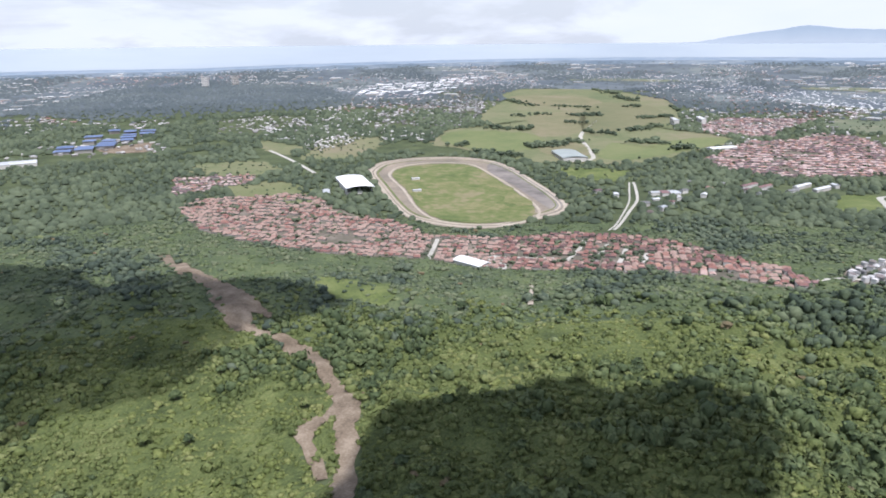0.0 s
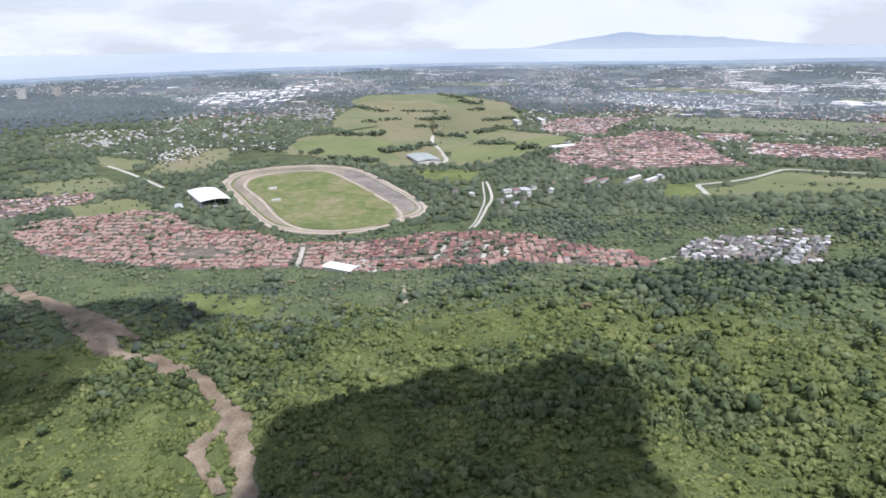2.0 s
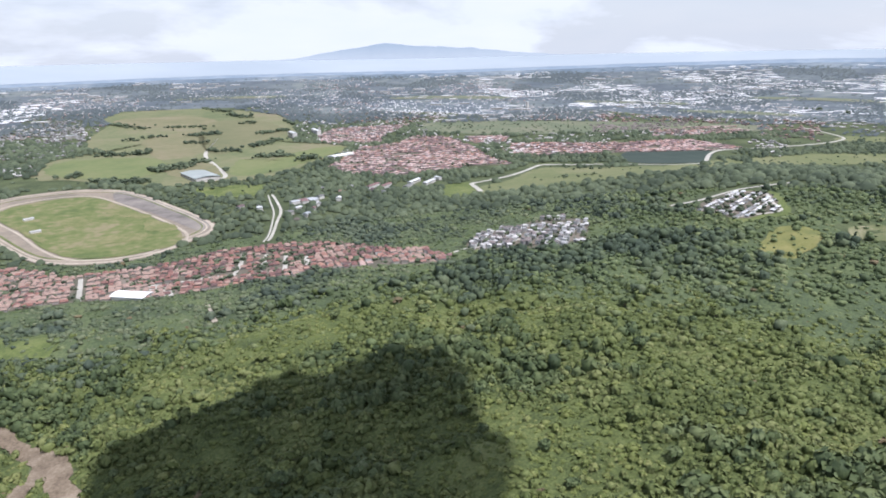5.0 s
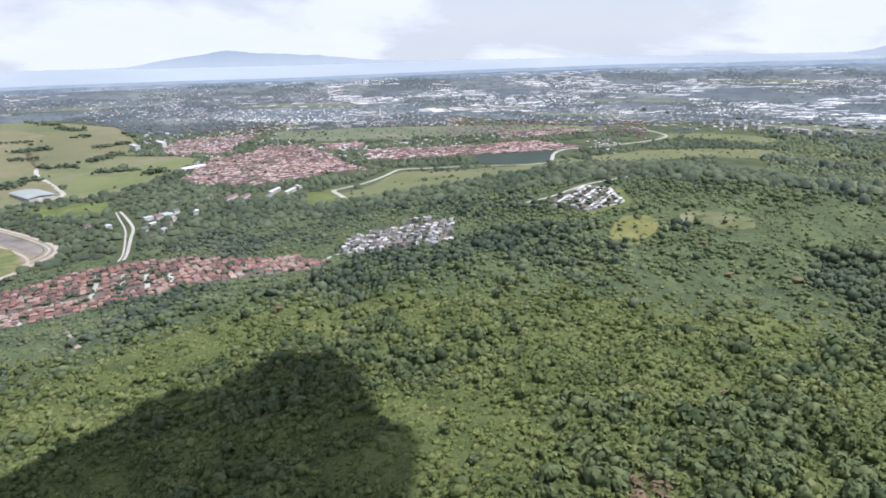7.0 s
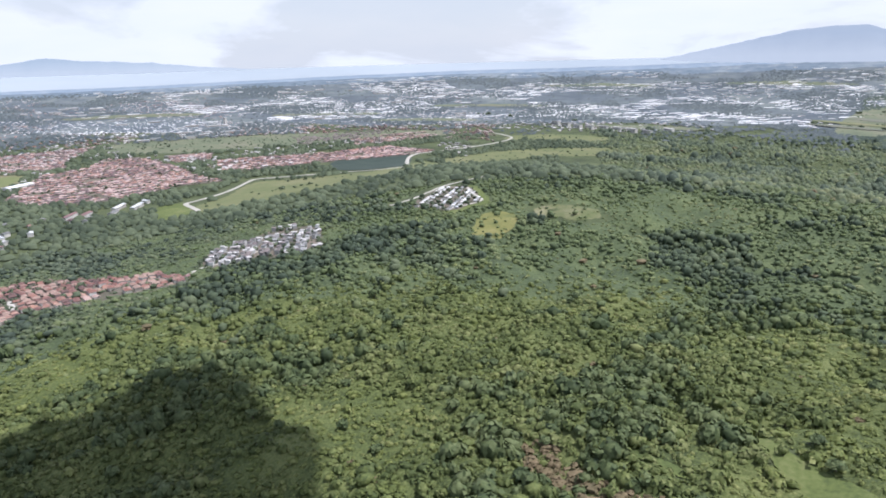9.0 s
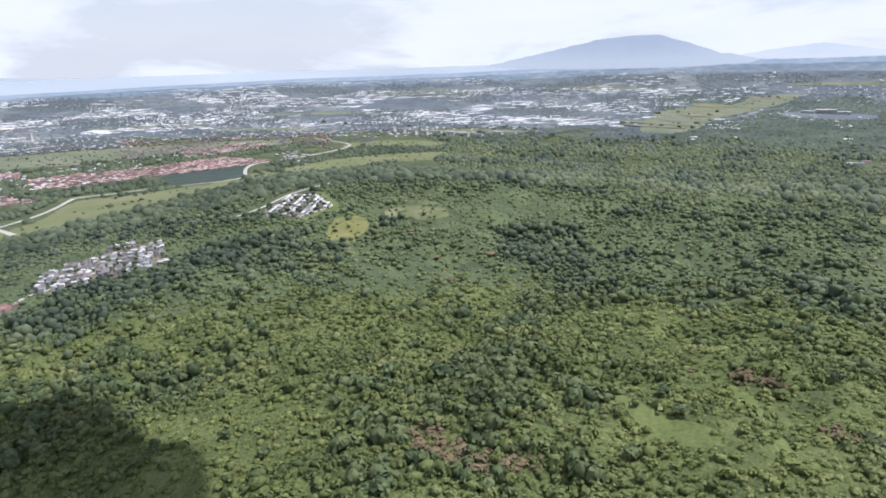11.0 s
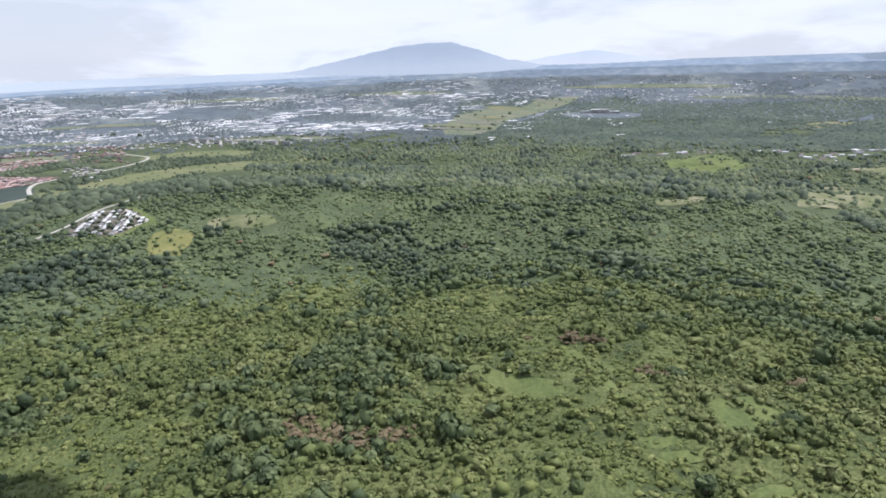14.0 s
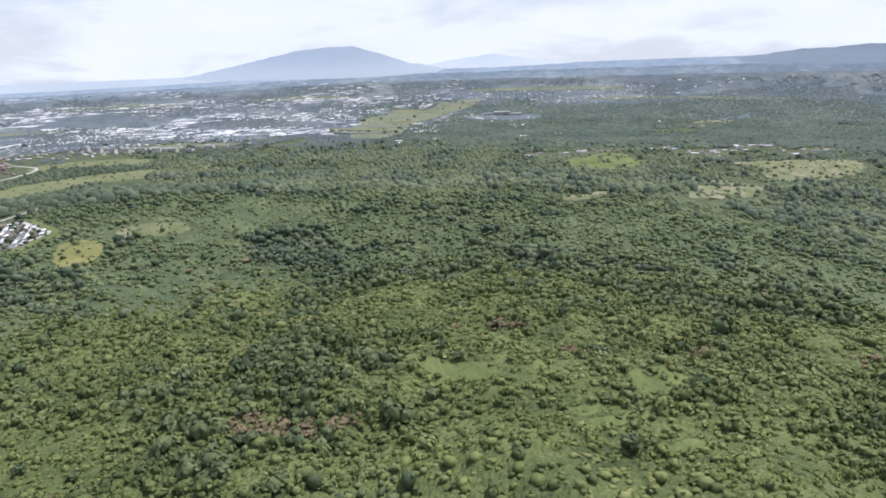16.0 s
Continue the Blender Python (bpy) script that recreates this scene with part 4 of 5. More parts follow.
rest_x, rest_y = house_row(EAST_A, radians(-17), 8.6, 8.8, kinds, 3, 110, jitter=1.8, street=2, keep=0.86)
rng = np.random.default_rng(8)
n = len(rest_x)
me = houses_mesh("houses", rest_x, rest_y, radians(71) + rng.choice([0, math.pi / 2], n), rng.uniform(6, 8.5, n), rng.uniform(5.5, 7, n), rng.uniform(3, 5, n), rng.uniform(1.2, 2.0, n), [M_DULLWALL, M_REDROOF])
tagged(new("houses", me), "rows of red-roofed houses up to the racetrack", "houses", kind="stuff")
kinds = [house_thing(M_GREYROOF, 5.2, 5.0, 5.8, 1.0, "pale two-storey house with a grey roof", "white houses by the wood", M_WHITEWALL), house_thing(M_GREYROOF, 4.8, 4.6, 6.4, 0.7, "narrow white house with a light grey roof", "white houses by the wood", M_WHITEWALL),
         house_thing(M_DULLROOF, 5.6, 5.0, 6.6, 0.8, "tall pale house with a dull brown roof", "white houses by the wood", M_WHITEWALL), house_thing(M_GREYROOF, 7.5, 5.0, 4.2, 0.9, "long low house with a weathered grey roof", "white houses by the wood", M_WHITEWALL)]
rest_x, rest_y = house_row(WHITE_B, radians(40), 6.9, 7.8, kinds, 5, 200, street=5, keep=0.80, jitter=2.3, turns=(0, 25, 90, 60))
n = len(rest_x)
me = houses_mesh("houses", rest_x, rest_y, radians(40) + rng.choice([0, math.pi / 2], n), rng.uniform(4.5, 7, n), rng.uniform(4.5, 5.5, n), rng.uniform(4.5, 6.5, n), rng.uniform(0.8, 1.3, n), [M_WALL, M_GREYROOF])
tagged(new("houses", me), "pale grey houses behind the wood", "houses", kind="stuff")
rest_x, rest_y = house_row(WHITE_C, radians(14), 8.5, 9, [house_thing(M_GREYROOF, 8, 5, 3.0, 0.8, "low grey-roofed row house below the hill", "white row houses", M_WHITEWALL), house_thing(M_WHITEROOF, 7, 4.6, 3.2, 0.8, "low white-roofed row house below the hill", "white row houses", M_WHITEWALL),
                                                          house_thing(M_GREYROOF, 6, 5, 3.0, 1.0, "small weathered grey-roofed house below the hill", "white row houses", M_WHITEWALL)], 6, 110, street=8, keep=0.85, turns=(0, 0), jitter=0.9)
n = len(rest_x)
me = houses_mesh("houses", rest_x, rest_y, np.full(n, radians(16)), rng.uniform(6, 9, n), rng.uniform(4.5, 5.5, n), rng.uniform(3, 4, n), rng.uniform(0.7, 1.1, n), [M_WALL, M_GREYROOF])
tagged(new("houses", me), "pale rows of low houses below the hill", "houses", kind="stuff")
town(WEST_A, radians(-8), 8.0, 8.2, [M_DULLWALL, M_REDROOF], "dense rows of small red-roofed houses", 11, street=6, keep=0.84, jitter=2.1)
town(TOWN_B, radians(-13), 7.6, 9.0, [M_DULLWALL, M_PINKROOF], "dense estate of faded red-roofed houses", 12, size=(6.4, 8.8), street=11, keep=0.88, jitter=0.7, turned=False)
town(TOWN_BN, radians(-20), 8, 9, [M_DULLWALL, M_PINKROOF], "narrow block of red-roofed houses beside a wood", 26, size=(6.4, 8.8), street=10, turned=False)
town(TOWN_B2, radians(-24), 8, 9.5, [M_DULLWALL, M_PINKROOF], "far rows of red-roofed houses", 13, size=(6.4, 9), street=11, jitter=0.7, turned=False)
town(TOWN_C, radians(-24), 7.6, 9, [M_DULLWALL, M_PINKROOF], "far estate of red-roofed houses in straight rows", 14, size=(6.6, 9), street=7, keep=0.95, jitter=0.4, turned=False)
town(TOWN_CN, radians(-24), 12, 14, [M_DULLWALL, M_PINKROOF], "far block of faded red-roofed houses", 27, size=(7, 11), street=9, keep=0.8, jitter=1.5, turned=False)
town(TOWN_CG, radians(-24), 14, 15, [M_DULLWALL, M_DULLROOF], "far dull brown-roofed houses beyond the red roofs", 28, size=(7, 12), tall=(2.4, 3.4), keep=0.6, jitter=3)
town(GREYTOWN, radians(20), 10, 11, [M_DULLWALL, M_PINKROOF], "dense town houses with faded roofs", 15, size=(6, 11), keep=0.8, jitter=2)
town(WHITETOWN, radians(10), 15, 16, [M_DULLWALL, M_WHITEROOF], "far town of white-roofed houses", 16, size=(6, 11), tall=(2.4, 3.6), keep=0.5, jitter=5)
town(TOWN_D, radians(10), 10, 11, [M_DULLWALL, M_GREYROOF], "scattered grey-roofed houses among trees", 17, size=(4.5, 8), tall=(2.4, 3.6), keep=0.5, jitter=4)
town(TOWN_E, radians(5), 15, 17, [M_DULLWALL, M_GREYROOF], "grey and white roofs of a far suburb", 18, size=(5, 8), tall=(2.2, 3.2), keep=0.32, jitter=7)
town(SHANTY, radians(25), 9, 9, [M_DULLWALL, M_PINKROOF], "crowded small houses with rusty pinkish roofs", 19, keep=0.8, jitter=3.5)
town(BLUEWORKS, radians(20), 45, 40, [M_DULLWALL, M_BLUEROOF], "large blue-roofed factory sheds", 20, size=(30, 44), tall=(7, 10))
town(BUILT, radians(12), 13, 14, [M_DULLWALL, M_GREYROOF], "crowded pale roofs of a far suburb", 22, size=(6, 11), tall=(2.4, 4.5), keep=0.62, jitter=4)
town(BELT, radians(4), 20, 22, [M_DULLWALL, M_GREYROOF], "pale houses strung along a far road", 23, size=(5, 10), tall=(2.4, 3.8), keep=0.33, jitter=8)
town(VILLAGE, radians(-30), 22, 24, [M_DULLWALL, M_GREYROOF], "grey houses of a far village among trees", 24, size=(8, 15), keep=0.5, jitter=9)
town(FAR_VILLAGE, radians(-100), 34, 26, [M_DULLWALL, M_GREYROOF], "pale houses of a far village in haze", 25, size=(8, 22), keep=0.5, jitter=11)
town(FACTORY, radians(-8), 46, 24, [M_DULLWALL, M_BRIGHTROOF], "far white factory sheds", 21, size=(16, 40), tall=(3.5, 6), keep=0.62, jitter=9, turned=False)

# scattered buildings of the far plain
rng = np.random.default_rng(44)


def scatter(n, az_rng, r_rng, size, tall, mats, label, seed, across=False, avoid=True, thresh=0.0):
    rng = np.random.default_rng(seed)
    a, r = rng.uniform(*az_rng, n * 3), np.sqrt(rng.uniform(r_rng[0] ** 2, r_rng[1] ** 2, n * 3))
    x, y = polar(a, r)
    d = np.array([noise.noise((p * 0.0022, q * 0.0022, seed)) for p, q in zip(x, y)])
    k = d > thresh
    for poly in ([FIELD_BIG, FIELD_Y, TRACK_OUT, FIELD_FAR, FIELD_N, FIELD_N2, SHADED_FIELD, TOWN_B, FIELD_F, DARKWOOD, FIELD_A, FIELD_B, FIELD_D] if avoid else []):
        k &= ~inside(poly, x, y)
    k &= r < np.interp(a, [s[0] for s in SHORE] + [91], [s[1] - 150 for s in SHORE] + [4700])
    x, y, a = x[k][:n], y[k][:n], a[k][:n]
    m = len(x)
    turn = -np.radians(a) * 0.8 + rng.normal(0, 0.12, m) if across else rng.choice([0.2, 0.9, 1.77], m) + rng.normal(0, 0.1, m)
    me = houses_mesh("buildings", x, y, turn, rng.uniform(*size, m), rng.uniform(*size, m) * (0.13 if across else 0.6), rng.uniform(*tall, m), rng.uniform(0.6, 1.8, m), mats)
    return tagged(new("buildings", me), label, "buildings", kind="stuff")


scatter(5200, (-45, 60), (1750, 4100), (7, 15), (3, 5.5), [M_DULLWALL, M_GREYROOF], "scattered pale buildings over the plain", 31, thresh=-0.02)
scatter(1800, (-45, 40), (2300, 3900), (7, 14), (3, 5), [M_DULLWALL, M_PINKROOF], "faded red roofs of far suburbs", 38, thresh=0.12)
scatter(330, (-45, 60), (2300, 4200), (20, 60), (6, 10), [M_WALL, M_WHITEROOF], "long white roofs scattered over the plain", 32, thresh=0.2, across=True)
scatter(1150, (36, 95), (2980, 4250), (20, 84), (3, 5), [M_DULLWALL, M_BRIGHTROOF], "wide belt of white factory roofs", 33, thresh=-0.05, across=True)
scatter(1000, (40, 100), (2620, 4300), (9, 24), (3, 5), [M_DULLWALL, M_GREYROOF], "scattered pale buildings over the far plain", 34, thresh=0.1)
scatter(160, (90, 128), (2300, 4600), (9, 30), (4, 7), [M_WALL, M_WHITEROOF], "few pale roofs among the far woods", 36, thresh=0.22)
scatter(320, (30, 97), (4050, 4640), (14, 60), (5, 8), [M_WALL, M_WHITEROOF], "pale roofs in the farthest haze", 37, thresh=-0.05, across=True)
scatter(420, (40, 62), (2250, 2750), (8, 14), (3, 5), [M_DULLWALL, M_PINKROOF], "houses of a far village", 35, thresh=-0.1)


# ---- trees ----
def crown_template(seed, sub, tufts, flat=0.8, core=0.92, rag=0.12):
    """One uneven crown: a lumpy heart with loose leaf sprays all over it. Unit radius, standing on z = 0."""
    rng = np.random.default_rng(seed)
    bm = bmesh.new()
    bmesh.ops.create_icosphere(bm, subdivisions=sub, radius=1.0)
    v = np.array([q.co[:] for q in bm.verts])
    f = [[q.index for q in g.verts] for g in bm.faces]
    bm.free()
    lob = rng.normal(size=(9, 3))
    lob /= np.linalg.norm(lob, axis=1)[:, None]
    lob[:, 2] = np.abs(lob[:, 2]) * 0.7
    push = rng.uniform(0.22, 0.62, 9)

    def reach(d):
        return 0.60 + (np.clip(d @ lob.T, 0, 1) ** 7 * push).max(-1)
    f = [g for g in f if max(v[q][2] for q in g) > -0.12]
    v = v * (reach(v) * core + rng.uniform(-rag, rag, len(v)))[:, None]
    v[:, 2] = np.where(v[:, 2] < 0, v[:, 2] * 0.5, v[:, 2] * flat) + 0.38
    verts, faces = [v], list(f)
    k = len(v)
    for _ in range(tufts):
        d = rng.normal(size=3)
        d[2] = abs(d[2]) * 1.0 - 0.1
        d /= np.linalg.norm(d)
        c = d * (reach(d) * 0.95 + rng.uniform(-0.06, 0.08))
        c[2] = (c[2] * flat if c[2] > 0 else c[2] * 0.5) + 0.38
        n = d + np.array([0, 0, 0.55]) + rng.normal(0, 0.42, 3)
        n /= np.linalg.norm(n)
        e1 = np.cross(n, rng.normal(size=3))
        e1 /= np.linalg.norm(e1)
        e2 = np.cross(n, e1) * rng.uniform(0.6, 1.0)
        q = rng.uniform(0.12, 0.30)
        verts.append(np.array([c + e1 * q, c + e2 * q + n * 0.05, c - e1 * q, c - e2 * q - n * 0.03]))
        faces += [[k, k + 1, k + 2], [k, k + 2, k + 3]]
        k += 4
    return np.concatenate(verts), np.array(faces)


def forest_mesh(name, x, y, r, h, temps, mat, sink=0.0, seed=0, smooth=False):
    rng = np.random.default_rng(seed)
    which = rng.integers(len(temps), size=len(x))
    z = land(x, y)
    vs, fs, base = [], [], 0
    for t, (tv, tf) in enumerate(temps):
        k = np.where(which == t)[0]
        if not len(k):
            continue
        a = rng.uniform(0, 6.283, len(k))
        c, s = np.cos(a)[:, None], np.sin(a)[:, None]
        v = np.empty((len(k), len(tv), 3), np.float32)
        wide = rng.uniform(0.8, 1.25, len(k))[:, None]
        v[:, :, 0] = (tv[:, 0] * c * wide - tv[:, 1] * s / wide) * r[k, None] + x[k, None]
        v[:, :, 1] = (tv[:, 0] * s * wide + tv[:, 1] * c / wide) * r[k, None] + y[k, None]
        v[:, :, 2] = (tv[:, 2] - sink) * h[k, None] + z[k, None]
        vs.append(v.reshape(-1, 3))
        fs.append((tf[None] + (np.arange(len(k)) * len(tv))[:, None, None] + base).reshape(-1, 3))
        base += len(k) * len(tv)
    return mesh_from(name, np.concatenate(vs), np.concatenate(fs), mat, smooth=smooth)


def free(x, y, margin=True):
    k = np.ones(x.shape, bool)
    for poly in OPEN:
        k &= ~inside(poly, x, y)
    for line, w in LINES:
        k &= ~near_line(line, x, y, w)
    chance = np.random.default_rng(5).random(len(x))
    for poly in GLADES:
        k &= ~(inside(poly, x, y) & (chance > (0.10 if poly in ERODED else 0.18 if poly in MEADOWS else 0.45 if poly is LOW_SCRUB else 0.22)))
    return k


def places(az0, az1, r0, r1, step, rng, jitter=0.62):
    a = np.radians([az0, az1])
    g = np.arange(-r1, r1, step)
    gx, gy = np.meshgrid(g, g)
    gx = gx.ravel() + rng.uniform(-jitter, jitter, gx.size) * step
    gy = gy.ravel() + rng.uniform(-jitter, jitter, gy.size) * step
    rad, ang = np.hypot(gx, gy), np.degrees(np.arctan2(gx, gy))
    k = (rad > r0) & (rad < r1) & (ang > az0) & (ang < az1)
    return gx[k] + CX, gy[k] + CY


rng = np.random.default_rng(7)
NEAR = [crown_template(100 + i, 1, 21) for i in range(16)]
SMALL = [crown_template(150 + i, 1, 9) for i in range(16)]
MIDT = [crown_template(200 + i, 1, 4, rag=0.15) for i in range(12)]
CLUMP = []
for n in range(5):
    g = np.random.default_rng(400 + n)
    a = np.arange(5) * 1.2566 + g.uniform(-0.3, 0.3, 5)
    v = np.column_stack([np.cos(a) * g.uniform(0.7, 1.1, 5), np.sin(a) * g.uniform(0.7, 1.1, 5), g.uniform(0.1, 0.45, 5)])
    v = np.concatenate([v, [[g.uniform(-0.3, 0.3), g.uniform(-0.3, 0.3), 1.0]]])
    CLUMP.append((v, np.array([[i, (i + 1) % 5, 5] for i in range(5)])))
BRIGHT = [LOW_SCRUB, SCRUB_A, SCRUB_B, SCRUB_C, [(767, 240), (900, 230), (1000, 190), (831, 107), (748, 84), (699, 134), (711, 194)], [(689, 340), (722, 270), (678, 248), (643, 294)], [(441, 405), (464, 325), (371, 284), (340, 322)], [(168, 272), (200, 234), (195, 171), (132, 148), (100, 193)], [(647, 318), (690, 211), (653, 144), (601, 233)], [(-137, 704), (-50, 685), (-57, 619), (-103, 638)],
          [(-160, 470), (-100, 430), (-95, 380), (-110, 310), (-230, 300), (-260, 380)]]


def shade_of(x, y):
    """Where taller dark trees (above 0) or low bright scrub (below 0) grow."""
    s = np.array([1.0 * noise.noise((p * 0.007, q * 0.007, 2.0)) + 0.8 * noise.noise((p * 0.03, q * 0.03, 6.0)) + 0.25 * noise.noise((p * 0.075, q * 0.075, 3.0)) for p, q in zip(x, y)])
    s = s - 0.12 * np.clip((np.degrees(np.arctan2(x - CX, y - CY)) - 55) / 20, 0, 1)
    for line in RAVINES:
        s = s + 0.46 * near_line(line, x, y, 46)
    for poly in BRIGHT:
        s = s - 0.18 * inside(poly, x, y)
    return s


def wood(x, y, r, temps, seed, words, tallness=1.0, mats=(M_DARK, M_CROWN, M_LIGHTLEAF), smooth=True):
    """Splits places into dark trees, green trees and bright scrub, one mass each."""
    rng = np.random.default_rng(seed)
    s = shade_of(x, y) + rng.normal(0, 0.13, len(x))
    brown = (inside(BROWNS, x, y) & (rng.random(len(x)) < 0.88)) | (rng.random(len(x)) < 0.002)
    for bx, by, br in BROWN_SPOTS:
        brown |= (np.hypot(x - bx, y - by) < br) & (rng.random(len(x)) < 0.45)
    for pick, mat, grow, tall, label in ((s > 0.38, mats[0], 1.25, 1.55, "taller dark green trees in the folds of %s"), ((s <= 0.38) & (s > -0.28), mats[1], 1.0, 1.22, "dense green small trees covering %s"), (s <= -0.28, mats[2], 0.95, 0.95, "low bright green scrub on %s")):
        k = pick & ~brown
        if k.any():
            rk = r[k] * grow
            tagged(new("woodland", forest_mesh("woodland", x[k], y[k], rk, rk * tall * tallness * rng.uniform(0.75, 1.3, k.sum()), temps, mat, sink=0.06, seed=seed, smooth=smooth)), label % words, "woodland", kind="stuff")
    if brown.any():
        tagged(new("shrubs", forest_mesh("shrubs", x[brown], y[brown], r[brown], r[brown], temps, M_BROWNLEAF, seed=seed)), "dry reddish-brown shrubs in patches", "shrubs", kind="stuff")


def slope_wood(r0, r1, step, temps, seed, words, blur=0.01):
    """Scrub trees in clumps: crowded and large where the ground is rich, small and sparse on bright slopes."""
    x, y = places(-40, 144, r0, r1 + 150, step, rng)
    k = free(x, y) & (np.hypot(x - CX, y - CY) + rng.normal(0, blur, len(x)) < r1)
    x, y = x[k], y[k]
    rich = shade_of(x, y)
    k = rng.random(len(x)) < np.interp(rich, [-0.9, -0.45, 0.0], [0.72, 0.95, 1.0])
    x, y, rich = x[k], y[k], rich[k]
    grown = np.interp(np.degrees(np.arctan2(x - CX, y - CY)), [35, 75], [1.0, 1.16]) * np.interp(rich, [-0.7, 0, 0.7], [0.84, 1.02, 1.25])
    wood(x, y, np.clip(rng.lognormal(0.99, 0.36, len(x)) * grown, 1.0, 6.5), temps, seed, words, 0.98)


slope_wood(195, 420, 4.7, NEAR, 1, "the near slopes")
slope_wood(420, 580, 4.8, SMALL, 2, "the near hills", 45)
x, y = places(-40, 140, 190, 620, 13.0, rng)
k = free(x, y) & (rng.random(len(x)) < 0.5)
x, y = x[k], y[k]
wood(x, y, rng.uniform(2.6, 4.6, len(x)), NEAR, 5, "scrub-covered hills")

# knee-high to head-high undergrowth that fills the gaps: one ragged sheet
M_UNDER = material("undergrowth", [(0.044, 0.060, 0.023), (0.072, 0.092, 0.031), (0.098, 0.120, 0.040), (0.136, 0.155, 0.058)], 0.03, fine=(0.7, 0.9), bump=1.0, rough=0.8)


M_UNDERDARK = material("dark undergrowth", [(0.050, 0.069, 0.038), (0.078, 0.103, 0.050), (0.112, 0.138, 0.064)], 0.025, fine=(0.4, 0.8), bump=1.0, rough=0.9)


def undergrowth(r0, r1, step_r, step_a, high, seed, mat):
    rr, aa = np.arange(r0, r1, step_r), np.arange(-42, 148, step_a)
    a, r = np.meshgrid(aa, rr)
    rng = np.random.default_rng(seed)
    x, y = polar(a + rng.uniform(-0.3, 0.3, a.shape) * step_a, r + rng.uniform(-0.3, 0.3, a.shape) * step_r)
    z = land(x, y) + rng.uniform(0.2, high, a.shape)
    bare = np.zeros(a.shape, bool)
    for line, w in LINES:
        bare |= near_line(line, x, y, w)
    for poly in OPEN + [p for p in GLADES if p is not LOW_SCRUB]:
        bare |= inside(poly, x, y)
    z = np.where(bare, land(x, y) - 0.8, z)
    na = len(aa)
    i, j = np.meshgrid(np.arange(len(rr) - 1), np.arange(na - 1), indexing="ij")
    p = i * na + j
    f = np.stack([p, p + na, p + na + 1, p + 1], -1).reshape(-1, 4)
    me = mesh_from("undergrowth", np.stack([x, y, z], -1).reshape(-1, 3), f, mat)
    return tagged(new("undergrowth", me), "thick low shrubs and tall grass between trees", "undergrowth", kind="stuff")


undergrowth(150, 580, 2.6, 0.5, 1.7, 51, M_UNDER)
undergrowth(577, 1060, 7.0, 0.6, 1.4, 52, M_UNDERDARK)
x, y = places(-38, 146, 100, 420, 24.0, rng)
k = np.zeros(len(x), bool)
for poly in MEADOWS:
    k |= inside(poly, x, y)
x, y = x[k], y[k]
if len(x):
    r = rng.uniform(1.0, 2.4, len(x))
    tagged(new("shrubs", forest_mesh("shrubs", x, y, r, r * 0.9, NEAR, M_CROWN, seed=12)), "scattered shrubs on grass meadows", "shrubs", kind="stuff")

x, y = places(-40, 133, 460, 1080, 5.8, rng)
fray = np.hypot(x - CX, y - CY) + rng.normal(0, 45, len(x))
k = free(x, y) & (fray > 580) & (fray < 1060)
x, y = x[k], y[k]
rich = shade_of(x, y)
k = rng.random(len(x)) < np.interp(rich, [-0.9, -0.3], [0.85, 1.0])
x, y, rich = x[k], y[k], rich[k]
r = np.clip(rng.lognormal(1.15, 0.42, len(x)) * np.interp(rich, [-0.7, 0, 0.8], [0.74, 0.98, 1.22]), 1.3, 6.8)
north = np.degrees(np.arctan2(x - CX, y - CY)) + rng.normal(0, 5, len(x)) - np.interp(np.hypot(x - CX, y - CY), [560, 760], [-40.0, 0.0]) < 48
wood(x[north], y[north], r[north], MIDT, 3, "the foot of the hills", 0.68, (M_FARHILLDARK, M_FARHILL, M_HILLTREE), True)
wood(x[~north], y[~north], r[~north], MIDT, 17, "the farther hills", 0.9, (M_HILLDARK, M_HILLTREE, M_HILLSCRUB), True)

DOME = []
for n in range(8):
    g = np.random.default_rng(500 + n)
    a = np.arange(7) * 0.8976
    low = np.column_stack([np.cos(a), np.sin(a), 0 * a]) * g.uniform(0.75, 1.15, 7)[:, None] + [0, 0, 0.22]
    mid = np.column_stack([np.cos(a + 0.45), np.sin(a + 0.45), 0 * a]) * g.uniform(0.5, 0.85, 7)[:, None] + np.column_stack([0 * a, 0 * a, g.uniform(0.6, 0.95, 7)])
    v = np.concatenate([low, mid, [[g.uniform(-0.25, 0.25), g.uniform(-0.25, 0.25), 1.12]]])
    DOME.append((v, np.array([q for k in range(7) for q in ([k, (k + 1) % 7, 7 + k], [(k + 1) % 7, 7 + (k + 1) % 7, 7 + k], [7 + k, 7 + (k + 1) % 7, 14])])))
x, y = places(48, 136, 960, 2750, 11.5, rng)
fray = np.hypot(x - CX, y - CY) + rng.normal(0, 120, len(x))
k = free(x, y) & (y < 0.45 * x - 150) & (fray < 2550) & (np.hypot(x - CX, y - CY) + rng.normal(0, 45, len(x)) > 1060)
x, y = x[k], y[k]
rich = shade_of(x, y)
k = rng.random(len(x)) < np.interp(rich, [-0.9, -0.3], [0.7, 1.0])
x, y, rich = x[k], y[k], rich[k]
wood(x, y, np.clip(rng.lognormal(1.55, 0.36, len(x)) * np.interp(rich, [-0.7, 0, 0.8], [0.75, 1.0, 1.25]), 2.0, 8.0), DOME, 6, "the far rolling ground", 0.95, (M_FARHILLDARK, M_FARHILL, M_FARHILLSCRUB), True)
x, y = places(-44, 80, 1050, 2400, 13.5, rng)
d = np.array([noise.noise((p * 0.004, q * 0.004, 5.0)) + 0.6 * noise.noise((p * 0.013, q * 0.013, 8.0)) for p, q in zip(x, y)])
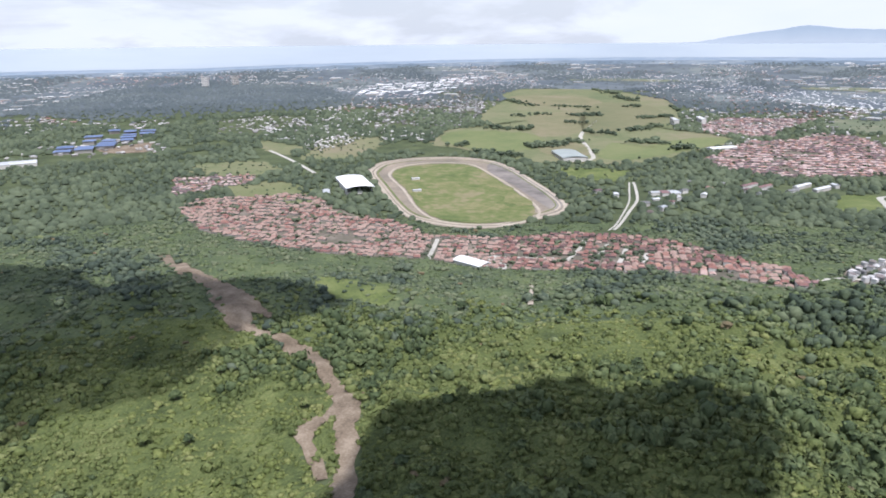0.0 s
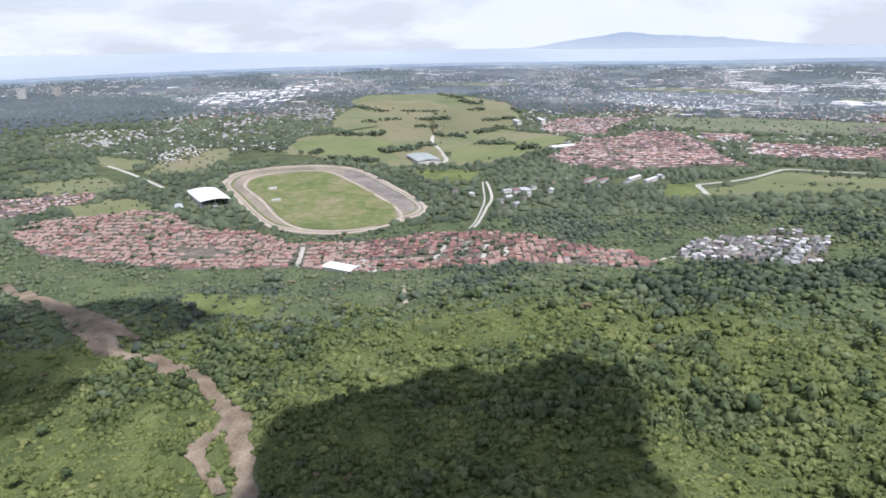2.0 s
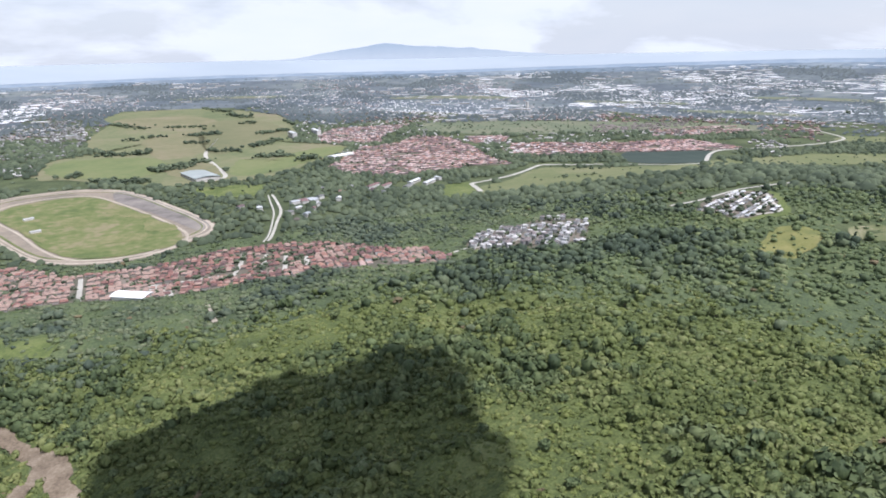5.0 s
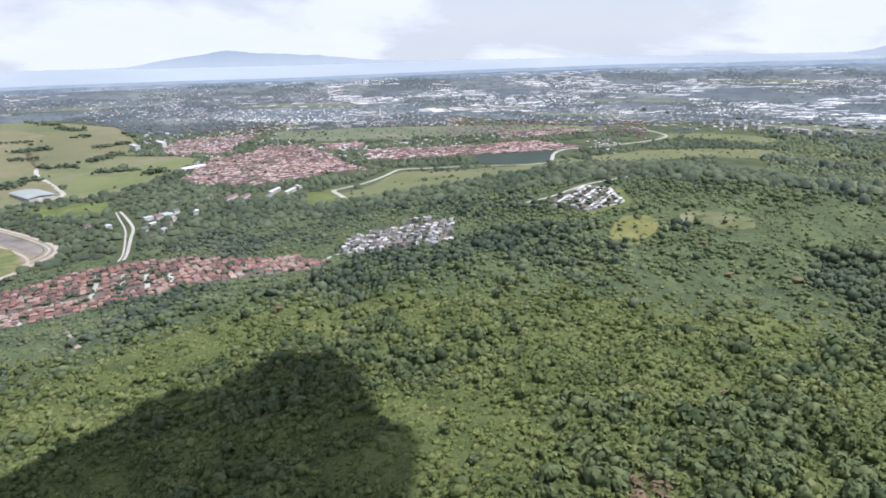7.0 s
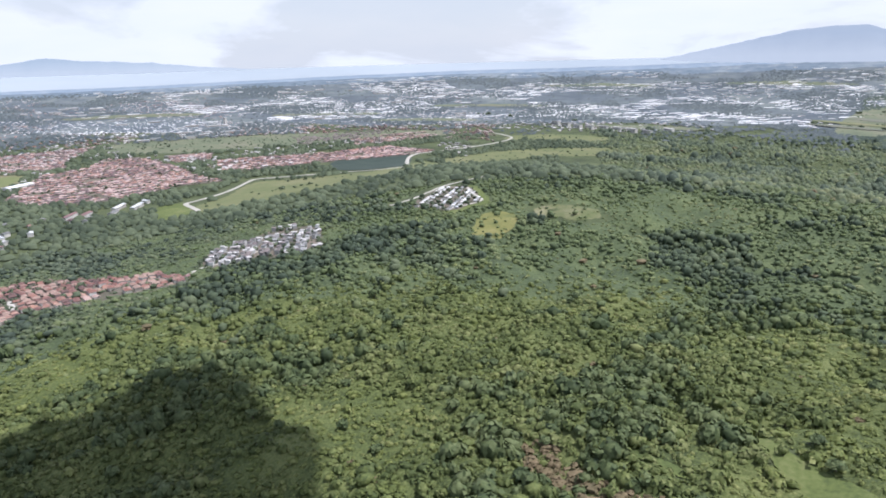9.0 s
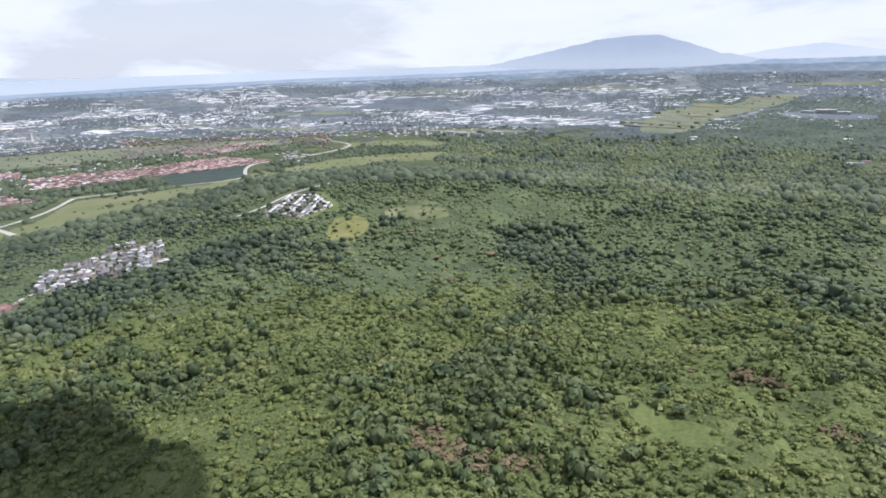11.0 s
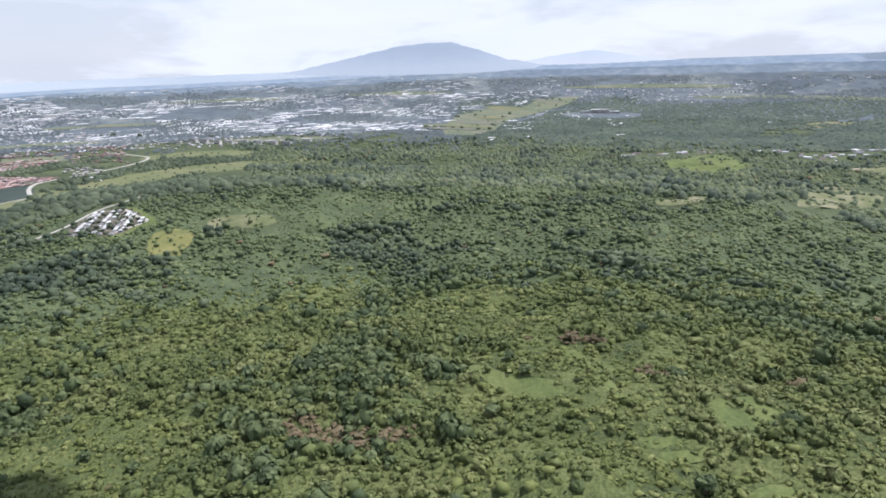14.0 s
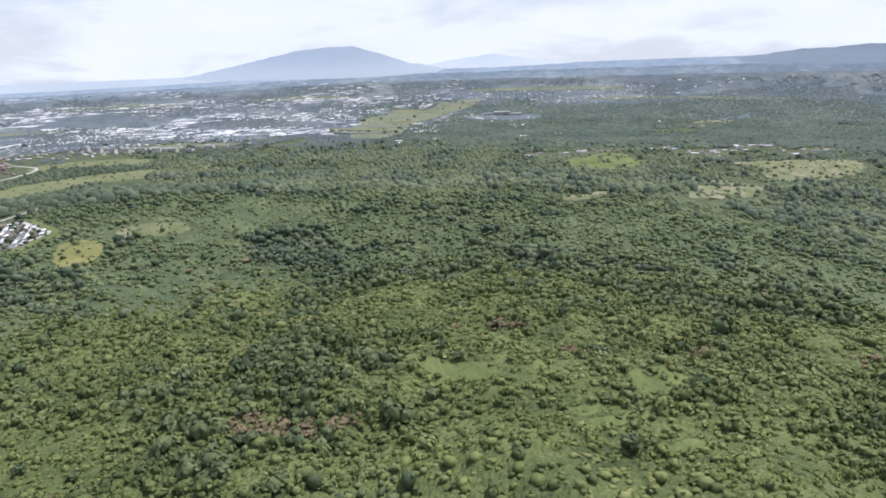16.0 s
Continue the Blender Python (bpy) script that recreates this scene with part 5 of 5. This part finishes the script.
k = free(x, y) & (d > -0.22 - 0.6 * (np.hypot(x, y) < 1500)) & (y >= 0.45 * x - 150)
x, y = x[k], y[k]
r = np.clip(rng.lognormal(1.68, 0.42, len(x)), 2.6, 11)
tagged(new("woodland", forest_mesh("woodland", x, y, r, np.minimum(r, 8) * rng.uniform(0.8, 1.4, len(x)), DOME, M_PLAINTREE, seed=4, smooth=True)), "tree cover of the plain between towns", "woodland", kind="stuff")
x, y = places(-44, 136, 2300, 4700, 15.0, rng, 0.95)
d = np.array([noise.noise((p * 0.0028, q * 0.0028, 5.0)) + 0.5 * noise.noise((p * 0.009, q * 0.009, 8.0)) for p, q in zip(x, y)])
rad, azi = np.hypot(x - CX, y - CY), np.degrees(np.arctan2(x - CX, y - CY))
south = np.clip((azi - 84) / 14, 0, 1) * np.clip((4500 - rad) / 600, 0.35, 1)
far_shore = np.interp(azi, [q[0] for q in SHORE] + [91], [q[1] - 170 for q in SHORE] + [4600])
k = free(x, y) & (rad + rng.normal(0, 90, len(x)) > 2480) & ((d + 0.6 * south > 0.05) | inside(DARKWOOD, x, y) | (rng.random(len(x)) < 0.06)) & (rad < np.minimum(far_shore, np.interp(azi, [50, 60], [4700, 4560]) + 60 * d))
for poly in (FAR_VILLAGE, VILLAGE, BUILT):
    k &= ~inside(poly, x, y) | (rng.random(len(x)) < 0.25)
x, y, south, rad = x[k], y[k], south[k], rad[k]
noise_of = d[k]
r = np.clip(rng.lognormal(2.1, 0.35, len(x)), 5, 18) * (1 + 0.4 * south)
h = np.minimum(r, 8) * rng.uniform(0.8, 1.3, len(x))
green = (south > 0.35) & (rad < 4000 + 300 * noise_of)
for pick, mat, label in ((green, M_SOUTHTREE, "far dark green woods on rolling ground"), (~green, M_FARTREE, "far clumps of trees tinted blue-grey with painted haze")):
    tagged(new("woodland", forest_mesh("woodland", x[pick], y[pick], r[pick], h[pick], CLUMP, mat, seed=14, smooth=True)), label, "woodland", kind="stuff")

# woods under and behind the flight
x, y = places(-180, 180, 0, 205, 6.0, rng)
wood(x, y, np.clip(rng.lognormal(1.1, 0.38, len(x)), 1.3, 5.5), MIDT, 15, "the hill under the flight")
x, y = places(-180, 180, 190, 520, 9.0, rng)
azi = np.degrees(np.arctan2(x - CX, y - CY))
k = (azi < -38) | (azi > 142)
x, y = x[k], y[k]
wood(x, y, np.clip(rng.lognormal(1.35, 0.4, len(x)), 1.8, 6.5), DOME, 16, "the hills behind")

# trees between the houses
rng = np.random.default_rng(71)
tx, ty = [], []
for poly, n in ((WEST_A, 760), (EAST_A, 520), (WHITE_B, 260), (WHITE_C, 70), (ESTATE_EDGE, 60), (TOWN_B, 520), (TOWN_B2, 60), (FIELD_A, 60), (FIELD_B, 50), (FIELD_C, 20), (BELT, 200), (VILLAGE, 300), (TOWN_C, 90), (TOWN_D, 120), (SHANTY, 70), (GREYTOWN, 120), (STRIP, 10), (FIELD_Y, 16), (FIELD_N, 70), (FIELD_FAR, 300), (FIELD_F, 90), (FIELD_N2, 30), (FIELD_BIG, 8)):
    p = np.array(poly)
    u, v = rng.uniform(p[:, 0].min(), p[:, 0].max(), n * 3), rng.uniform(p[:, 1].min(), p[:, 1].max(), n * 3)
    k = inside(poly, u, v)
    tx.append(u[k][:n])
    ty.append(v[k][:n])
for (x1, y1), (x2, y2), n in (((204, 1650), (267, 1667), 26), ((267, 1667), (351, 1728), 40), ((134, 1955), (256, 1920), 30), ((401, 2443), (510, 2398), 16), ((241, 2678), (326, 2450), 40), ((419, 2208), (498, 2194), 46), ((370, 2058), (425, 2040), 14), ((394, 1878), (468, 1826), 20), ((477, 1708), (551, 1687), 44), ((516, 1879), (631, 1965), 30), ((608, 2118), (715, 2151), 26), ((624, 2408), (696, 2403), 10), ((683, 2699), (715, 2572), 36), ((651, 2992), (704, 2776), 30), ((299, 2231), (344, 2235), 8), ((67, 1610), (178, 1530), 40), ((804, 2400), (784, 2228), 26), ((544, 1604), (604, 1620), 16), ((38, 1692), (62, 1687), 8), ((220, 2219), (260, 2197), 6),
                              ((880, 1010), (960, 990), 10), ((1000, 1100), (1060, 1050), 16)):
    t = rng.uniform(0, 1, n * 2)
    tx.append(x1 + (x2 - x1) * t + rng.normal(0, 11, len(t)))
    ty.append(y1 + (y2 - y1) * t + rng.normal(0, 11, len(t)))
x, y = np.concatenate(tx + [hedge_x]), np.concatenate(ty + [hedge_y])
r = np.clip(rng.lognormal(1.15, 0.35, len(x)), 1.8, 8) * np.where(inside(FIELD_BIG, x, y) | (x > 2600), 2.1, 1.0)
tagged(new("trees", forest_mesh("trees", x, y, r, r * 1.1, MIDT, M_PLAINTREE, seed=9)), "small trees among houses and along field hedges", "trees", kind="stuff")


# single large trees that stand out of the scrub
def tree_thing(seed, r, h, mat, label):
    ob = tagged(new("tree"), label, "tree", "large trees above the scrub")
    v, f = crown_template(seed, 2, 70, 0.8)
    v = v * np.array([r, r, r * 1.05]) + np.array([0, 0, h * 0.32])
    new("crown", mesh_from("crown", v, f, mat)).parent = ob
    bm = bmesh.new()
    bmesh.ops.create_cone(bm, segments=8, radius1=r * 0.09, radius2=r * 0.05, depth=h * 0.6, matrix=Matrix.Translation((0, 0, h * 0.3)))
    for k in range(4):
        a = k * 1.57 + seed
        limb = Matrix.Translation((math.cos(a) * r * 0.22, math.sin(a) * r * 0.22, h * 0.5)) @ Euler((0, 0.75, a)).to_matrix().to_4x4()
        bmesh.ops.create_cone(bm, segments=5, radius1=r * 0.04, radius2=r * 0.015, depth=r * 0.7, matrix=limb)
    me = bpy.data.meshes.new("trunk")
    bm.to_mesh(me)
    bm.free()
    me.materials.append(M_BARK)
    new("trunk", me).parent = ob
    return ob


rng = np.random.default_rng(23)
big = [tree_thing(900, 5.0, 11, M_DARK, "large dark green tree with a dense rounded crown"), tree_thing(901, 4.2, 9, M_DARK, "dark green broadleaf tree rising above scrub"),
       tree_thing(902, 5.6, 10, M_CROWN, "wide green spreading tree among scrub"), tree_thing(903, 4.0, 9, M_LIGHTLEAF, "light green leafy tree among scrub")]
spots = [(167, 382, 0), (112, 425, 0), (330, 415, 1), (164, 362, 2), (250, 350, 1), (300, 460, 0), (60, 560, 1), (150, 600, 0), (120, 300, 2), (255, 300, 1)]
x, y = places(-36, 130, 130, 620, 30.0, rng)
k = free(x, y) & (rng.random(len(x)) < 0.33 + 0.5 * (shade_of(x, y) > 0.3))
spots += [(p, q, int(rng.choice(4, p=[0.4, 0.3, 0.2, 0.1]))) for p, q in zip(x[k], y[k])][:260]
used = set()
for p, q, kind in spots:
    m = pose(p, q, at(p, q) - 0.3, 0, 0, rng.uniform(0, 360))
    if kind in used:
        ob = copy_thing(big[kind], m)
    else:
        ob = big[kind]
        ob.matrix_basis = m
        used.add(kind)
    f = rng.uniform(0.72, 1.2)
    ob.scale = (f, f, f * rng.uniform(0.9, 1.1))


# ---- single buildings ----
def part(name, bm, mat, parent, label=""):
    me = bpy.data.meshes.new(name)
    bm.to_mesh(me)
    bm.free()
    me.materials.append(mat)
    ob = new(name, me)
    ob.parent = parent
    return tagged(ob, label)


def box(w, d, h, x=0, y=0, z=0, bevel=0.0):
    bm = bmesh.new()
    bmesh.ops.create_cube(bm, size=1, matrix=Matrix.Translation((x, y, z + h / 2)) @ Matrix.Diagonal((w, d, h, 1)))
    if bevel:
        bmesh.ops.bevel(bm, geom=bm.edges[:], offset=bevel, segments=1, affect="EDGES")
    return bm


def vault(w, d, rise, z, n=10, thick=0.5):
    """A shallow curved roof over w by d with its own thickness."""
    bm = bmesh.new()
    rows = []
    for lift in (0, -thick):
        for s in (-1, 1):
            rows.append([bm.verts.new((s * w / 2, -d / 2 + d * k / n, z + lift + rise * (1 - (2 * k / n - 1) ** 2))) for k in range(n + 1)])
    a, b, c, e = rows
    for k in range(n):
        bm.faces.new((a[k], b[k], b[k + 1], a[k + 1]))
        bm.faces.new((c[k + 1], e[k + 1], e[k], c[k]))
        bm.faces.new((a[k + 1], c[k + 1], c[k], a[k]))
        bm.faces.new((b[k], e[k], e[k + 1], b[k + 1]))
    for k in (0, n):
        bm.faces.new((a[k], c[k], e[k], b[k]) if k == 0 else (b[k], e[k], c[k], a[k]))
    return bm


def gable(w, d, rise, z, over=0.6):
    bm = bmesh.new()
    w, d = w / 2 + over, d / 2 + over
    p = [bm.verts.new(q) for q in ((-w, -d, z), (w, -d, z), (w, d, z), (-w, d, z), (-w, 0, z + rise), (w, 0, z + rise))]
    for f in ((0, 1, 5, 4), (2, 3, 4, 5), (3, 0, 4), (1, 2, 5), (3, 2, 1, 0)):
        bm.faces.new([p[i] for i in f])
    return bm


M_GLASS = material("dark window glass", [(0.03, 0.035, 0.04), (0.05, 0.06, 0.07)], 0.5, rough=0.15, spec=0.6)


def building(name, label, category, x, y, turn, w, d, h, roof, rise=1.5, curved=False, storeys=0, group="", bays=6):
    ob = tagged(new(name), label, category, group)
    ob.matrix_basis = pose(x, y, at(x, y) - 0.8, 0, 0, turn)
    part("wall", box(w, d, h + 0.8), M_WALL, ob)
    part("roof", vault(w + 2, d + 2, rise, h + 1.0) if curved else gable(w, d, rise, h + 0.8), roof, ob)
    for s in range(storeys):
        for side in (-1, 1):
            for k in range(bays):
                part("window", box(w / bays * 0.55, 0.2, h / storeys * 0.5, -w / 2 + w / bays * (k + 0.5), side * (d / 2 + 0.06), 0.8 + h / storeys * (s + 0.3)), M_GLASS, ob)
    return ob


# the covered stand beside the racetrack: a white roof on posts
stand = tagged(new("grandstand"), "large open grandstand with a flat white roof", "grandstand")
stand.matrix_basis = pose(-163, 1247, at(-163, 1247), 0, 0, 108)
part("roof", vault(112, 52, 3.0, 13.0), M_BRIGHTROOF, stand, "broad white metal roof")
part("terrace", box(100, 26, 5.0, 0, 8), M_WALL, stand)
part("back_wall", box(104, 1.0, 12.5, 0, 24), M_WALL, stand)
for px in range(-50, 51, 20):
    for py in (-22, 0):
        part("post", box(0.9, 0.9, 13.4, px, py), M_WALL, stand)
building("pavilion", "white pavilion beside the grandstand", "pavilion", -208, 1200, 100, 34, 12, 5, M_WHITEROOF)
building("clubhouse", "long clubhouse with a pale green curved roof", "clubhouse", 286, 1522, 95, 104, 54, 8, M_GREENROOF, 3, True, 1, bays=10)
building("chapel", "white chapel with a curved bright roof", "chapel", 36, 798, -43, 42, 20, 5, M_BRIGHTROOF, 2.2, True)
lay("pavement", [(60, 842), (76, 834), (76, 768), (60, 778)], M_ROAD, "pale concrete square beside the chapel", "square", lift=1.2, wobble=2)
for px, py, tw, w in ((674, 1990, 84, 62), (756, 2004, 84, 66)):
    building("apartment_block", "tall white apartment block beside a green court", "apartment building", px, py, tw, w, 13, 17, M_WHITEROOF, 0.8, False, 5, "white apartment blocks", 8)
building("hall", "big low hall with a bright white roof", "hall", 655, 1590, 20, 70, 24, 7, M_BRIGHTROOF)
for px, py, w, d, mat, lab in ((368, 1152, 18, 12, M_WHITEROOF, "white-roofed workshop near the road"), (398, 1146, 16, 26, M_WHITEROOF, "bright white-roofed workshop near the road"), (383, 1150, 14, 22, M_PINKROOF, "rusty-roofed workshop near the road"),
                               (548, 1196, 46, 9, M_PINKROOF, "long barrack with a rusty roof"), (566, 1178, 46, 9, M_PINKROOF, "long barrack with a faded red roof"), (548, 1130, 40, 9, M_GREYROOF, "long barrack with a pale grey roof"), (640, 1188, 48, 9, M_WHITEROOF, "long barrack with a white roof"),
                               (660, 1160, 48, 9, M_WHITEROOF, "long white-roofed barrack among trees"), (600, 1142, 30, 9, M_GREYROOF, "grey-roofed barrack among trees"), (330, 1080, 12, 14, M_GREYROOF, "tall grey house beside the road")):
    building("workshop", lab, "building", px, py, 35 if px > 500 else 5, w, d, 6, mat)
for n, (px, py) in enumerate([(352, 1098), (372, 1075), (392, 1104), (346, 1040), (318, 1010), (420, 1160), (440, 1120), (470, 1172), (505, 1210), (300, 1150), (276, 1185), (455, 1230), (700, 1190), (525, 1150)]):
    building("cottage", ("small pale-roofed house half hidden by trees", "small rusty-roofed house half hidden by trees", "small grey-roofed house half hidden by trees")[n % 3], "house", px, py, 20 + 37 * n % 90, 13, 9, 6.5, (M_WHITEROOF, M_PINKROOF, M_GREYROOF)[n % 3], group="houses among the trees")
for px, py in ((-52, 1317), (-46, 1225)):
    building("shed", "small dark shed on the racetrack infield", "shed", px, py, 20, 16, 6, 4, M_GREYROOF)
for n, (px, py) in enumerate([(2466, 1076), (2435, 1020), (2405, 960), (2385, 905), (2390, 850), (2370, 790), (2350, 730), (2327, 670), (2395, 613)]):
    building("apartment_block", "pale slab of far apartments above the trees", "apartment building", px, py, 60, 40, 14, 14, M_GREYROOF, 1, False, 4, "far apartment slabs", 5)
for px, py, w, h in ((3470, -600, 60, 14), (3460, -670, 90, 22), (3450, -740, 60, 14)):
    building("institute", "large white institution block above dark woods", "institution", px, py, 80, w, 24, h, M_WHITEROOF, 1, False, 4, "white institution blocks", 10)
building("water_tower", "slim white tower over the far plain", "tower", 1736, 2170, 0, 9, 9, 34, M_WHITEROOF, 2)
for px, py in ((-965, 3288), (-1086, 3226)):
    building("high_rise", "pale far high-rise block", "high-rise", px, py, 10, 30, 24, 46, M_GREYROOF, 1, False, 6, "far high-rises", 4)
rng = np.random.default_rng(77)
line = smooth_line(STRIP_ROAD, 17.0)
for n, (px, py) in enumerate(line):
    if rng.random() < 0.8:
        building("roadside_house", "low pale house along a ridge road", "house", px + rng.normal(0, 12), py + rng.normal(0, 8), rng.uniform(70, 110), rng.uniform(10, 26), 9, 3.5, [M_WHITEROOF, M_GREYROOF, M_PINKROOF][n % 3], group="houses along the ridge road")
building("works", "wide white industrial roof beside blue sheds", "factory", -938, 1492, 30, 80, 50, 8, M_WHITEROOF)


# ---- clouds over the land, whose shadows lie on it ----
def cloud(outline, height, seed, mat):
    """A flat-bottomed heap cloud whose shade falls on the outline."""
    edge = smooth_line(outline, 12.0, True)
    edge = edge + np.array([[noise.noise((e[0] * 0.03, e[1] * 0.03, seed)) * 9, noise.noise((e[1] * 0.03, e[0] * 0.03, seed + 5)) * 9] for e in edge])
    c = edge.mean(0)
    n, rings = len(edge), 9
    sx, sy = TO_SUN.x / TO_SUN.z * height, TO_SUN.y / TO_SUN.z * height
    z0 = float(land(*c)) + height
    rows = []
    for k in range(rings, 0, -1):
        rows.append((k / rings, 0.0))
    prof = [(q / rings, 1) for q in range(1, rings)]
    v, cols = [], []
    for fr, up in rows[:] + prof:
        q = c + (edge - c) * fr
        bump = np.array([noise.fractal((p[0] * 0.012, p[1] * 0.012, seed), 1.0, 2.0, 3) for p in q])
        top = 55 * math.sqrt(max(0, 1 - fr ** 2)) if up else -4 * (1 - fr)
        z = z0 + top + (bump * 16 if up else bump * 4)
        slope = (land(q[:, 0], q[:, 1]) - land(*c)) * 1.0
        k = (height - 0) / TO_SUN.z
        v.append(np.column_stack([q[:, 0] + sx * (1 - slope / height), q[:, 1] + sy * (1 - slope / height), z]))
    m = len(v)
    v = np.concatenate(v)
    i, j = np.meshgrid(np.arange(m - 1), np.arange(n), indexing="ij")
    f = np.stack([i * n + j, i * n + (j + 1) % n, (i + 1) * n + (j + 1) % n, (i + 1) * n + j], -1).reshape(-1, 4)
    f = f[~((f // n == rings - 1).any(1) & (f // n == rings).any(1))]
    return tagged(new("cloud", mesh_from("cloud", v, f, mat, smooth=True)), "white flat-bottomed fair-weather cloud", "cloud", kind="structure")


cloud([(-58, 330), (-50, 368), (-30, 394), (23, 408), (60, 410), (98, 404), (118, 384), (165, 378), (184, 345), (176, 308), (158, 272), (148, 240), (134, 205), (95, 165), (20, 130), (-50, 170), (-75, 260)], 1000.0, 1, M_THICK)
cloud([(-568, 770), (-476, 754), (-389, 700), (-310, 633), (-288, 678), (-234, 674), (-185, 579), (-180, 501), (-195, 453), (-215, 423), (-264, 411), (-331, 416)], 1000.0, 2, M_THIN)
cloud([(-262, 655), (-218, 682), (-144, 670), (-92, 630), (-114, 570), (-172, 556), (-222, 601)], 1000.0, 3, M_THIN)
